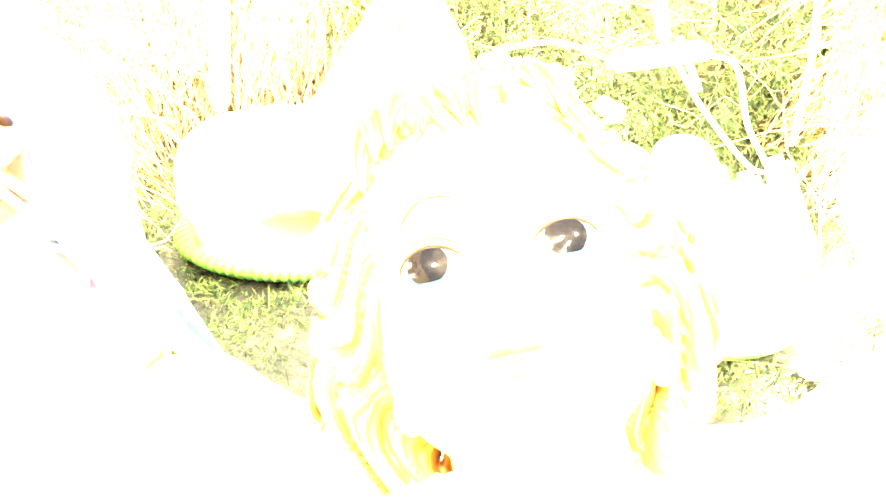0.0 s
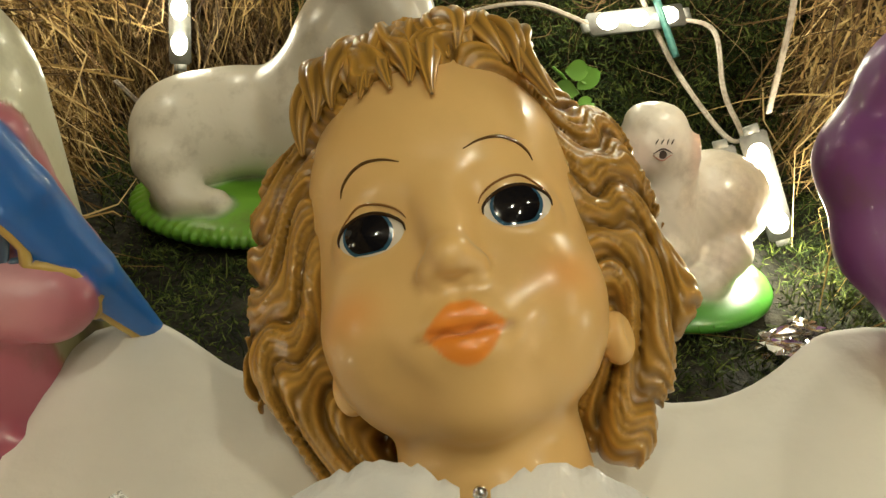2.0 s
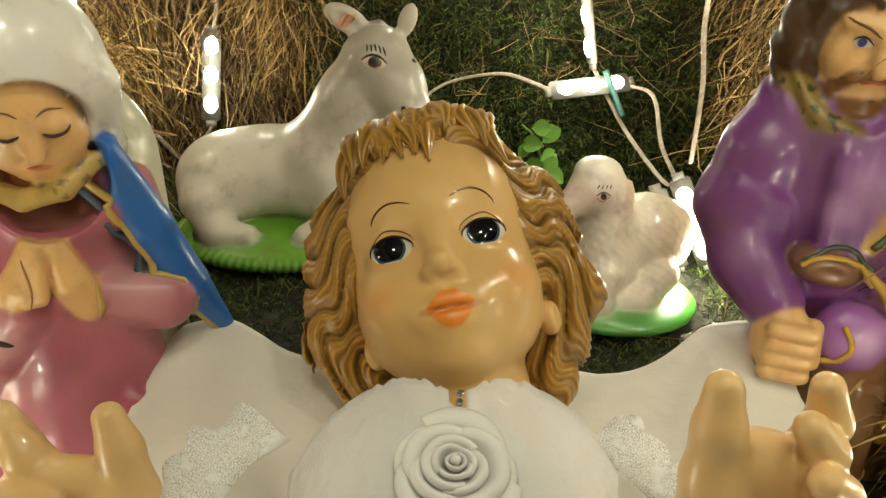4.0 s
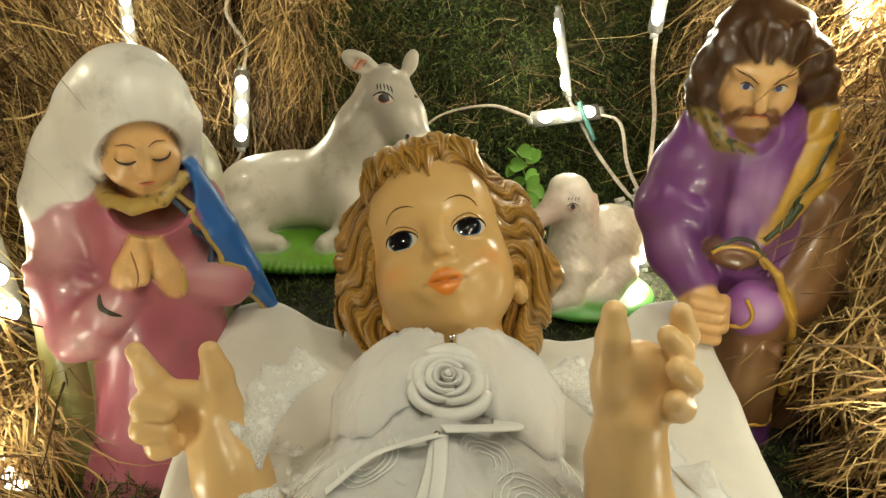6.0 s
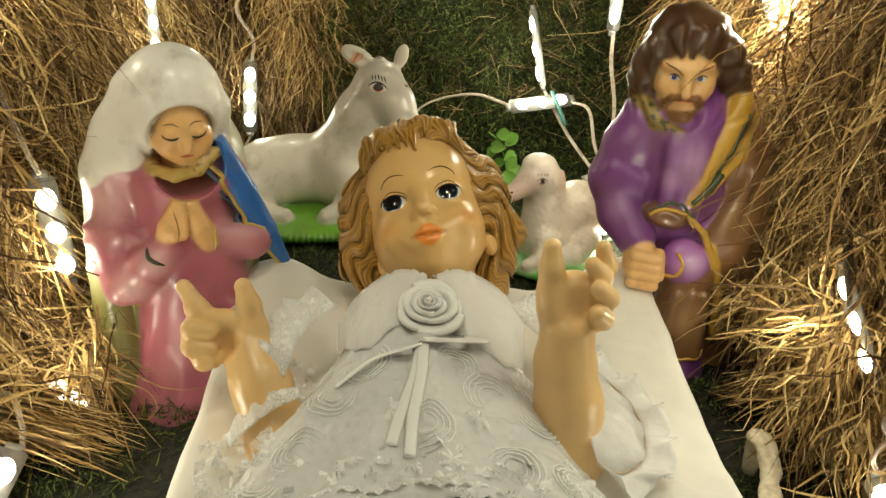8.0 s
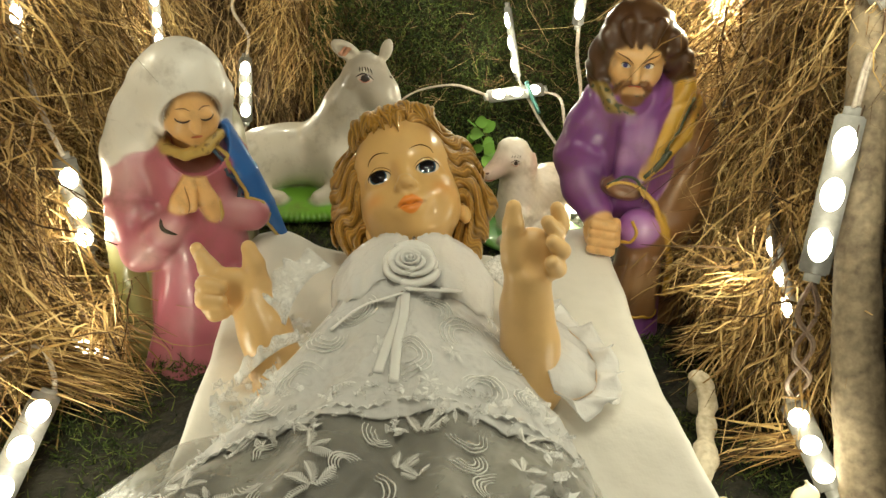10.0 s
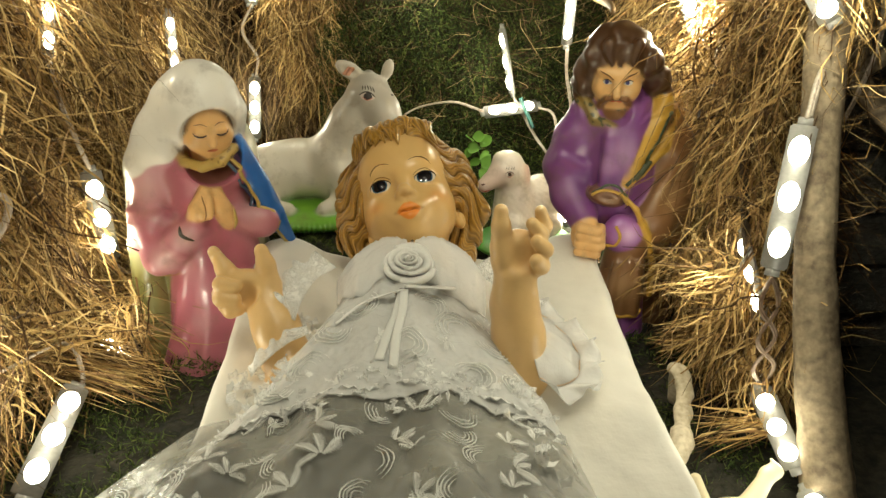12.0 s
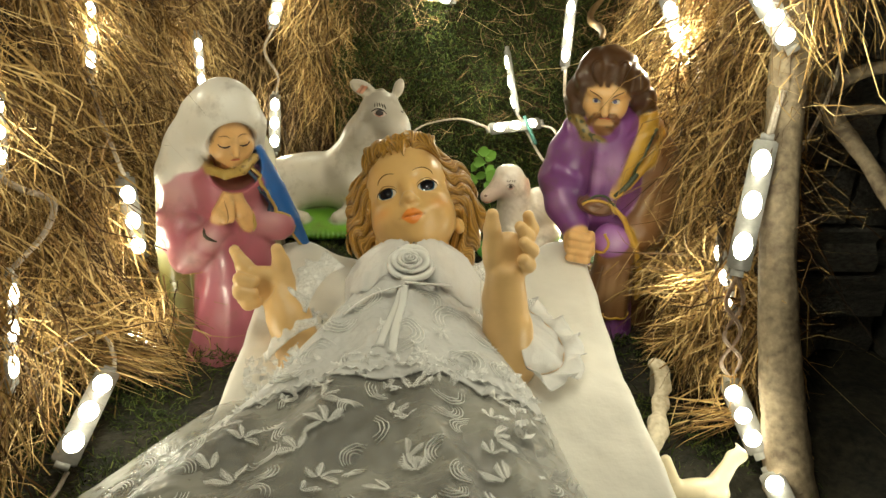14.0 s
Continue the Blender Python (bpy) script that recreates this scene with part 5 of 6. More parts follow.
    for k in (-1, 1):
        h(ball((k * 0.0088, -0.009, 0.0095), (0.0088, 0.0095, 0.0085)), FLESH, 0.006)
        h(ball((k * 0.0076, 0.0016, 0.0160), (0.0050, 0.0034, 0.0034)), FLESH, 0.002)
    h(cone((0, 0.0040, 0.0178), (0, -0.0072, 0.0225), 0.0018, 0.0028), FLESH, 0.004)
    h(ball((0, -0.0135, 0.0170), (0.0052, 0.0026, 0.0032)), FLESH, 0.003)
    h(cone((0, -0.018, -0.004), (0, -0.040, -0.010), 0.0120, 0.0150), FLESH, 0.003)
    g.chain([(-0.158, 0.164, 0.193), (-0.151, 0.152, 0.188), (-0.138, 0.147, 0.1855), (-0.124, 0.151, 0.1885), (-0.116, 0.161, 0.196)], [0.0042] * 5, GOLD, 0.0015)
    pile = Pile()
    v, f = g.skin((-0.235, 0.085, -0.004), (-0.06, 0.262, 0.270), 0.0013)
    col = g.colour(v)
    # the cloak passes from olive below to cream towards the shoulder
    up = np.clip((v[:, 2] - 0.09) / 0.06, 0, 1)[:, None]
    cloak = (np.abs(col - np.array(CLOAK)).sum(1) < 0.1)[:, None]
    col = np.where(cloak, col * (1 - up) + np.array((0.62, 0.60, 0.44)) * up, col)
    # pale highlights on shoulder and sleeves, fold shade below, put into the robe's colour
    col = sprayed_shading(col, v, PINK, PALE, [((-0.186, 0.150, 0.168), 0.018, 0.75), ((-0.172, 0.130, 0.112), 0.014, 0.8), ((-0.192, 0.140, 0.100), 0.013, 0.7), ((-0.155, 0.132, 0.132), 0.012, 0.8),
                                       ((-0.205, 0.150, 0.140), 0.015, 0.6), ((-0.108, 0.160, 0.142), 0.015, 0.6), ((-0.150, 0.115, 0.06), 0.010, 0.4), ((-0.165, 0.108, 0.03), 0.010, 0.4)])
    col = sprayed_shading(col, v, PINK, (0.26, 0.05, 0.085), [((-0.140, 0.140, 0.118), 0.016, 0.8), ((-0.118, 0.140, 0.09), 0.020, 0.7), ((-0.172, 0.140, 0.148), 0.008, 0.7), ((-0.135, 0.12, 0.05), 0.012, 0.6), ((-0.180, 0.12, 0.06), 0.012, 0.6), ((-0.10, 0.14, 0.04), 0.03, 0.7)])
    n = np.array([noise.noise(Vector(p) * 300) for p in v])
    gold = (np.abs(col - np.array(GOLD)).sum(1) < 0.1) & (n > 0.34) & (v[:, 2] > 0.175)
    col[gold] = (0.24, 0.15, 0.045)
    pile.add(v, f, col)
    for off, tone, wide in ((0.0, GOLD, 0.0019), (-0.0040, (0.06, 0.10, 0.16), 0.0016)):
        g.stroke(pile, [(-0.119 + off, 0.156, 0.194), (-0.108 + off, 0.160, 0.164), (-0.098 + off, 0.168, 0.134), (-0.085 + off * 0.4, 0.185, 0.102)], wide, tone, -0.0006, False)
    local = lambda pts: [tuple(head[0] + np.array(p) @ head[1]) for p in pts]
    for k in (-1, 1):
        g.stroke(pile, local([(k * 0.0032, 0.0008, 0.019), (k * 0.0074, -0.0010, 0.019), (k * 0.0122, 0.0014, 0.016)]), 0.00075, (0.03, 0.015, 0.01))
        g.stroke(pile, local([(k * 0.0030, 0.0070, 0.018), (k * 0.0075, 0.0088, 0.017), (k * 0.0128, 0.0068, 0.014)]), 0.0004, (0.24, 0.11, 0.04))
    g.stroke(pile, local([(-0.0040, -0.0134, 0.020), (0, -0.0130, 0.021), (0.0040, -0.0134, 0.020)]), 0.0010, (0.60, 0.20, 0.10))
    g.stroke(pile, [(-0.161, 0.133, 0.144), (-0.157, 0.129, 0.136), (-0.147, 0.131, 0.129)], 0.0016, (0.04, 0.03, 0.015))
    g.stroke(pile, [(-0.119, 0.148, 0.150), (-0.116, 0.145, 0.142), (-0.119, 0.146, 0.133)], 0.0016, GOLD)
    g.stroke(pile, [(-0.1395, 0.130, 0.168), (-0.1365, 0.131, 0.156), (-0.137, 0.132, 0.144)], 0.0005, (0.40, 0.20, 0.07))
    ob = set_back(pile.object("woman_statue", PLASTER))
    return tagged(ob, "painted plaster statue of a kneeling woman, white veil and pink robe", "statue")


def bearded_man():
    PURPLE, BROWN, FLESH, HAIRC, BEARD, YELLOW, DARK, OLIVE = ((0.20, 0.060, 0.24), (0.21, 0.100, 0.040), (0.76, 0.46, 0.19), (0.070, 0.032, 0.014), (0.20, 0.085, 0.025), (0.56, 0.33, 0.05), (0.04, 0.055, 0.025), (0.26, 0.18, 0.05))
    g = Form(0.006, 0.0004)
    g.add(cone((0.201, 0.207, 0.203), (0.200, 0.202, 0.140), 0.033, 0.034), PURPLE)
    g.add(ball((0.200, 0.208, 0.208), (0.040, 0.026, 0.020)), PURPLE, 0.008)
    for x0, x1 in ((0.184, 0.182), (0.195, 0.192), (0.207, 0.200)):
        g.add(cone((x0, 0.176, 0.196), (x1, 0.170, 0.156), 0.0026, 0.0040), PURPLE, 0.008)
    # cloak over one shoulder and down the back
    g.chain([(0.231, 0.203, 0.214), (0.243, 0.205, 0.180), (0.250, 0.205, 0.130), (0.241, 0.194, 0.082), (0.236, 0.190, -0.003)], [0.0160, 0.0245, 0.0270, 0.0240, 0.0220], BROWN, 0.005)
    g.chain([(0.244, 0.194, 0.140), (0.228, 0.178, 0.122), (0.212, 0.169, 0.108)], [0.024, 0.021, 0.0165], BROWN, 0.006)
    g.chain([(0.208, 0.170, 0.102), (0.206, 0.168, 0.072), (0.207, 0.168, 0.048)], [0.0185, 0.0190, 0.0205], BROWN, 0.005)
    for k in range(3):
        g.add(cone((0.247 - 0.012 * k, 0.182 - 0.007 * k, 0.176 - 0.02 * k), (0.226 - 0.008 * k, 0.166 - 0.003 * k, 0.140 - 0.012 * k), 0.0035, 0.0030), BROWN, 0.007)
    for x0, x1 in ((0.196, 0.191), (0.206, 0.203), (0.216, 0.214)):
        g.add(cone((x0, 0.152, 0.094), (x1, 0.149, 0.050), 0.0028, 0.0052), BROWN, 0.006)
    g.chain([(0.210, 0.166, 0.050), (0.213, 0.162, -0.003)], [0.0170, 0.0185], (0.22, 0.06, 0.28), 0.0015)
    g.add(cone((0.206, 0.150, 0.044), (0.209, 0.145, 0.0), 0.0040, 0.0060), (0.30, 0.10, 0.36), 0.005)
    # the arm across and the closed hand
    g.chain([(0.176, 0.209, 0.211), (0.164, 0.206, 0.188), (0.1570, 0.204, 0.164), (0.160, 0.188, 0.143), (0.167, 0.171, 0.130)], [0.0170, 0.0180, 0.0188, 0.0165, 0.0135], PURPLE, 0.006)
    for k in range(4):
        g.add(cone((0.146 + 0.001 * k, 0.196 - 0.002 * k, 0.156 + 0.007 * k), (0.170, 0.182 + 0.001 * k, 0.152 + 0.006 * k), 0.0026, 0.0022), PURPLE, 0.006)
    g.add(ball((0.1700, 0.162, 0.1165), (0.0130, 0.0110, 0.0190), (0, -8, 0)), FLESH, 0.0012)
    for k in range(4):
        g.add(cone((0.162, 0.1535, 0.1270 - 0.0072 * k), (0.177, 0.1515, 0.1245 - 0.0070 * k), 0.0040, 0.0042), FLESH, 0.0009)
    g.add(cone((0.180, 0.156, 0.126), (0.181, 0.153, 0.110), 0.0042, 0.0038), FLESH, 0.0012)
    g.add(ball((0.2010, 0.162, 0.1180), (0.0175, 0.0125, 0.0165), (0, 25, 0)), (0.32, 0.11, 0.38), 0.0025)
    g.add(ball((0.1860, 0.171, 0.1490), (0.0168, 0.0105, 0.0088), (0, 14, 0)), BROWN, 0.002)
    g.cut(ball((0.1845, 0.158, 0.1490), (0.0105, 0.0050, 0.0045), (0, 14, 0)), 0.003)
    # yellow lining turned out along the cloak's edge
    g.chain([(0.231, 0.190, 0.222), (0.219, 0.180, 0.196), (0.206, 0.173, 0.172), (0.199, 0.169, 0.160)], [0.0090, 0.0078, 0.0048, 0.0025], YELLOW, 0.0012)
    g.chain([(0.243, 0.194, 0.212), (0.233, 0.184, 0.188), (0.213, 0.172, 0.168), (0.202, 0.166, 0.160)], [0.0045, 0.0052, 0.0042, 0.0025], YELLOW, 0.0012)
    g.chain([(0.198, 0.163, 0.152), (0.208, 0.156, 0.142), (0.220, 0.156, 0.118), (0.229, 0.160, 0.092), (0.2305, 0.160, 0.060)], [0.0020, 0.0024, 0.0026, 0.0028, 0.0030], YELLOW, 0.0015)
    # head, turned aside
    head = facing_frame((0.1912, 0.1940, 0.2440), (-0.22, -0.94, -0.24), (0.973, -0.228, 0.0))
    h = lambda solid, tone, melt: g.add(placed(solid, head), tone, melt)
    h(cone((0, -0.018, -0.004), (0.004, -0.046, -0.010), 0.0150, 0.0175), FLESH, 0.003)
    h(ball((0, 0.014, -0.010), (0.0285, 0.0265, 0.0255)), HAIRC, 0.003)
    for pts in ([(-0.0205, 0.012, 0.000), (-0.0250, -0.006, -0.002), (-0.0235, -0.018, -0.003)], [(0.0240, 0.012, -0.004), (0.0320, -0.006, -0.008), (0.0330, -0.022, -0.010)]):
        for p0, p1, r in zip(pts, pts[1:], (0.0105, 0.0108)):
            h(cone(p0, p1, r, 0.0100), HAIRC, 0.004)
    for x, y, z in ((-0.026, -0.020, 0.000), (-0.029, -0.008, 0.001), (-0.028, 0.004, 0.0), (0.036, -0.026, -0.006), (0.038, -0.012, -0.004), (0.034, 0.002, 0.0), (0.027, -0.024, -0.002), (0.028, 0.014, 0.004), (-0.022, 0.018, 0.006)):
        h(ball((x, y, z), (0.0060, 0.0072, 0.0060)), HAIRC, 0.006)
    g.cut(placed(ball((0, -0.006, 0.032), (0.0215, 0.0290, 0.0270)), head), 0.0015)
    h(ball((0, 0, 0), (0.0200, 0.0270, 0.0205)), FLESH, 0.0008)
    h(ball((0, -0.021, 0.0050), (0.0125, 0.0105, 0.0115)), FLESH, 0.006)
    for k in (-1, 1):
        h(ball((k * 0.0100, -0.006, 0.0105), (0.0080, 0.0085, 0.0075)), FLESH, 0.006)
        h(cone((k * 0.003, 0.0085, 0.0188), (k * 0.0140, 0.0095, 0.0140), 0.0024, 0.0020), FLESH, 0.004)
        g.cut(placed(ball((k * 0.0082, 0.0030, 0.0215), (0.0050, 0.0026, 0.0030)), head), 0.003)
        h(cone((0, -0.0092, 0.0210), (k * 0.0075, -0.0112, 0.0190), 0.0018, 0.0022), BEARD, 0.0012)
        h(cone((k * 0.0075, -0.0112, 0.0190), (k * 0.0118, -0.0185, 0.0135), 0.0022, 0.0018), BEARD, 0.0012)
        h(cone((k * 0.0118, -0.0185, 0.0135), (k * 0.0085, -0.0270, 0.0115), 0.0020, 0.0034), BEARD, 0.002)
    h(cone((0, 0.0060, 0.0182), (0, -0.0052, 0.0245), 0.0022, 0.0032), FLESH, 0.004)
    h(ball((0, -0.0265, 0.0110), (0.0105, 0.0066, 0.0088)), BEARD, 0.002)
    for x0, x1 in ((-0.010, -0.006), (0.003, 0.000), (0.013, 0.010)):
        h(cone((x0, 0.030, 0.008), (x1, 0.0175, 0.0165), 0.0052, 0.0016), HAIRC, 0.0025)
    g.chain([(0.1660, 0.200, 0.224), (0.175, 0.187, 0.210), (0.196, 0.1795, 0.2010), (0.214, 0.1830, 0.2035), (0.2260, 0.191, 0.2130)], [0.0040] * 5, OLIVE, 0.0015)
    o, axes = head

    def waves(p):
        q = (p - o.astype(np.float32)) @ axes.T.astype(np.float32)
        m = np.clip((q[:, 1] + 0.034) / 0.006, 0, 1) * np.clip((np.maximum(np.abs(q[:, 0]) - 0.019, q[:, 1] - 0.018)) / 0.004, 0, 1)
        return 0.0009 * m * np.sin(np.arctan2(q[:, 0], q[:, 1] + 0.06) * 30 + 0.9 * np.sin(q[:, 1] * 330) + q[:, 2] * 120)
    g.relief = waves
    pile = Pile()
    v, f = g.skin((0.130, 0.125, -0.004), (0.30, 0.252, 0.296), 0.0013)
    col = g.colour(v)
    # highlights on raised cloth and shade in folds and finger gaps, painted into the colour
    col = sprayed_shading(col, v, PURPLE, (0.46, 0.27, 0.48), [((0.196, 0.168, 0.188), 0.013, 0.75), ((0.186, 0.170, 0.176), 0.010, 0.6), ((0.165, 0.178, 0.205), 0.012, 0.5), ((0.150, 0.172, 0.155), 0.010, 0.5), ((0.208, 0.168, 0.185), 0.009, 0.6)])
    col = sprayed_shading(col, v, PURPLE, (0.07, 0.018, 0.10), [((0.172, 0.175, 0.200), 0.008, 0.85), ((0.165, 0.165, 0.168), 0.011, 0.85), ((0.170, 0.170, 0.160), 0.012, 0.8), ((0.190, 0.168, 0.160), 0.012, 0.6), ((0.176, 0.172, 0.185), 0.008, 0.6)])
    col = sprayed_shading(col, v, (0.32, 0.11, 0.38), (0.62, 0.40, 0.64), [((0.203, 0.150, 0.120), 0.009, 0.85)])
    col = sprayed_shading(col, v, BROWN, (0.40, 0.24, 0.11), [((0.232, 0.172, 0.150), 0.014, 0.7), ((0.262, 0.185, 0.165), 0.016, 0.6), ((0.205, 0.148, 0.075), 0.012, 0.7), ((0.250, 0.18, 0.13), 0.012, 0.5)])
    col = sprayed_shading(col, v, BROWN, (0.09, 0.035, 0.015), [((0.225, 0.16, 0.10), 0.010, 0.8), ((0.196, 0.15, 0.055), 0.008, 0.6), ((0.245, 0.165, 0.08), 0.015, 0.7), ((0.215, 0.168, 0.152), 0.008, 0.7)])
    col = sprayed_shading(col, v, FLESH, (0.58, 0.26, 0.07), [((0.165, 0.148, 0.122), 0.004, 0.5), ((0.170, 0.147, 0.108), 0.005, 0.5)])
    n = np.array([noise.noise(Vector(p) * 260) for p in v])
    col[(np.abs(col - np.array(OLIVE)).sum(1) < 0.1) & (n > 0.18) & (v[:, 2] > 0.196)] = (0.05, 0.06, 0.025)
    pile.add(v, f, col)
    g.stroke(pile, [(0.238, 0.180, 0.218), (0.228, 0.172, 0.192), (0.210, 0.166, 0.170), (0.200, 0.164, 0.160)], 0.0016, DARK, 0.0, False)
    g.stroke(pile, [(0.221, 0.166, 0.181), (0.214, 0.165, 0.173), (0.207, 0.164, 0.166)], 0.0026, DARK, -0.001, False)
    g.stroke(pile, [(0.171, 0.164, 0.152), (0.178, 0.162, 0.158), (0.190, 0.161, 0.157), (0.199, 0.161, 0.150), (0.201, 0.160, 0.143)], 0.0013, YELLOW, 0.0, False)
    g.stroke(pile, [(0.171, 0.164, 0.155), (0.180, 0.162, 0.161), (0.192, 0.161, 0.160), (0.202, 0.161, 0.152)], 0.0012, DARK, 0.0, False)
    g.stroke(pile, [(0.190, 0.150, 0.131), (0.195, 0.148, 0.119), (0.189, 0.150, 0.105)], 0.0014, YELLOW, 0.0, False)
    g.stroke(pile, [(0.188, 0.150, 0.052), (0.203, 0.146, 0.047), (0.222, 0.150, 0.050)], 0.0014, YELLOW, 0.0, False)
    local = lambda pts: [tuple(o + np.array(p) @ axes) for p in pts]
    for k in (-1, 1):
        e = local([(k * 0.0082, 0.0032, 0.019)])[0]
        g.spot(pile, e, axes[0], axes[1], 0.0040, 0.0017, (0.66, 0.62, 0.56), 0.0002, 3, 14)
        g.spot(pile, local([(k * 0.0082 - 0.0006, 0.0033, 0.019)])[0], axes[0], axes[1], 0.0017, 0.0016, (0.05, 0.06, 0.22), 0.0004, 2, 12)
        g.stroke(pile, local([(k * 0.0082 - 0.0046, 0.0032 - k * 0.0006, 0.019), (k * 0.0082, 0.0052, 0.019), (k * 0.0082 + 0.0046, 0.0032 + k * 0.0006, 0.018)]), 0.00045, (0.04, 0.02, 0.01))
        g.stroke(pile, local([(k * 0.0030, 0.0068, 0.021), (k * 0.0085, 0.0096, 0.019), (k * 0.0145, 0.0102, 0.014)]), 0.0006, (0.16, 0.07, 0.02))
    g.stroke(pile, local([(-0.0042, -0.0140, 0.021), (0, -0.0147, 0.0215), (0.0042, -0.0140, 0.021)]), 0.0014, (0.62, 0.13, 0.05))
    ob = set_back(pile.object("man_statue", PLASTER))
    return tagged(ob, "painted plaster statue of a bearded man, purple tunic and brown cloak", "statue")


def donkey():
    GREY, PALE, GREEN, HOOF, PINKE = (0.52, 0.47, 0.39), (0.70, 0.65, 0.56), (0.10, 0.30, 0.03), (0.05, 0.03, 0.02), (0.55, 0.27, 0.17)
    g = Form(0.014, 0.002)
    g.add(ball((-0.112, 0.472, 0.070), (0.068, 0.040, 0.036)), PALE)
    g.add(ball((-0.152, 0.462, 0.062), (0.036, 0.036, 0.036)), PALE)
    g.add(ball((-0.063, 0.462, 0.070), (0.036, 0.036, 0.044)), PALE)
    g.chain([(-0.062, 0.466, 0.088), (-0.040, 0.462, 0.130), (-0.028, 0.460, 0.158)], [0.038, 0.030, 0.024], PALE)
    g.chain([(-0.024, 0.460, 0.163), (-0.010, 0.447, 0.147), (0.001, 0.436, 0.134)], [0.0265, 0.0215, 0.0155], PALE, 0.008)
    g.add(ball((0.002, 0.433, 0.131), (0.0145, 0.013, 0.0125)), GREY, 0.005)
    g.add(ball((-0.046, 0.463, 0.192), (0.019, 0.006, 0.0095), (0, 32, 12)), GREY, 0.003)
    g.add(ball((-0.002, 0.467, 0.192), (0.007, 0.005, 0.013), (0, 20, 0)), GREY, 0.003)
    g.cut(ball((-0.047, 0.4565, 0.192), (0.013, 0.0035, 0.0052), (0, 32, 12)), 0.002)
    g.chain([(-0.024, 0.468, 0.186), (-0.036, 0.478, 0.165), (-0.052, 0.484, 0.13)], [0.006, 0.007, 0.006], (0.12, 0.10, 0.085), 0.004)
    g.chain([(-0.058, 0.436, 0.075), (-0.056, 0.425, 0.045), (-0.080, 0.420, 0.034)], [0.016, 0.012, 0.010], PALE, 0.008)
    g.chain([(-0.160, 0.436, 0.055), (-0.150, 0.424, 0.036), (-0.125, 0.420, 0.034)], [0.020, 0.012, 0.009], PALE, 0.008)
    g.add(ball((-0.155, 0.428, 0.032), (0.016, 0.010, 0.008)), HOOF, 0.004)
    g.add(ball((-0.100, 0.462, 0.020), (0.095, 0.070, 0.016)), GREEN, 0.003)

    def ribs(p):
        m = np.clip((0.028 - p[:, 2]) / 0.004, 0, 1)
        return 0.0012 * m * np.sin(np.arctan2(p[:, 1] - 0.462, p[:, 0] + 0.1) * 70)
    g.relief = ribs
    pile = Pile()
    v, f = g.skin((-0.205, 0.385, -0.002), (0.025, 0.54, 0.215), 0.002)
    col = g.colour(v)
    n = np.array([noise.noise(Vector(p) * 22) for p in v])[:, None]
    top = np.clip((v[:, 2:3] - 0.085) / 0.06, 0, 1) * 0.55 + np.clip(n, 0, 1) * 0.4
    pale = (np.abs(col - np.array(PALE)).sum(1) < 0.2)[:, None]
    col = np.where(pale, col * (1 - top) + np.array((0.30, 0.265, 0.215)) * top, col)
    # the base's green runs darker towards its bottom edge
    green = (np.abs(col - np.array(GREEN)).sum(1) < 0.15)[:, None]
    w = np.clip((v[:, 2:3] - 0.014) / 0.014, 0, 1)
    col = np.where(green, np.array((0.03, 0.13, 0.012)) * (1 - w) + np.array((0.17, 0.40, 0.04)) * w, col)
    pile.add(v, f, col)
    g.spot(pile, (-0.0465, 0.455, 0.192), (0.85, 0, 0.5), (-0.5, 0, 0.85), 0.010, 0.004, PINKE, 0.0002, 3, 16)
    e = np.array((-0.0245, 0.434, 0.168))
    ax, az = np.array((1, -0.1, -0.12)), np.array((0.1, 0, 1))
    g.spot(pile, e, ax, az, 0.0088, 0.0048, (0.60, 0.50, 0.43), 0.0002, 3, 18)
    g.spot(pile, e, ax, az, 0.0050, 0.0047, (0.02, 0.012, 0.01), 0.0004, 3, 16)
    g.stroke(pile, [e - ax * 0.0105 + az * 0.0005, e - ax * 0.004 + az * 0.0052, e + ax * 0.003 + az * 0.005, e + ax * 0.009], 0.0010, (0.03, 0.02, 0.015))
    g.stroke(pile, [e - ax * 0.007 - az * 0.001, e - az * 0.0042, e + ax * 0.006 - az * 0.001], 0.0006, (0.5, 0.2, 0.14))
    for k in range(5):
        b = e + ax * (-0.007 + 0.0036 * k) + az * (0.0072 + 0.0006 * (2 - abs(k - 2)))
        g.stroke(pile, [b, b + az * 0.0040 - ax * 0.0008, b + az * 0.0075 - ax * 0.002], 0.0007, (0.04, 0.03, 0.02))
    e2 = np.array((0.006, 0.444, 0.170))
    g.spot(pile, e2, (0.5, 0.7, 0), az, 0.004, 0.003, (0.02, 0.012, 0.01), 0.0003, 3, 14)
    g.spot(pile, (-0.004, 0.421, 0.138), ax, az, 0.0018, 0.0026, (0.04, 0.025, 0.02), 0.0003, 2, 12)
    g.spot(pile, (0.0135, 0.426, 0.136), (0.5, 0.6, 0), az, 0.0016, 0.0024, (0.04, 0.025, 0.02), 0.0003, 2, 12)
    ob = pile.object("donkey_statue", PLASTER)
    return tagged(ob, "painted plaster donkey lying on a ribbed green base", "statue")


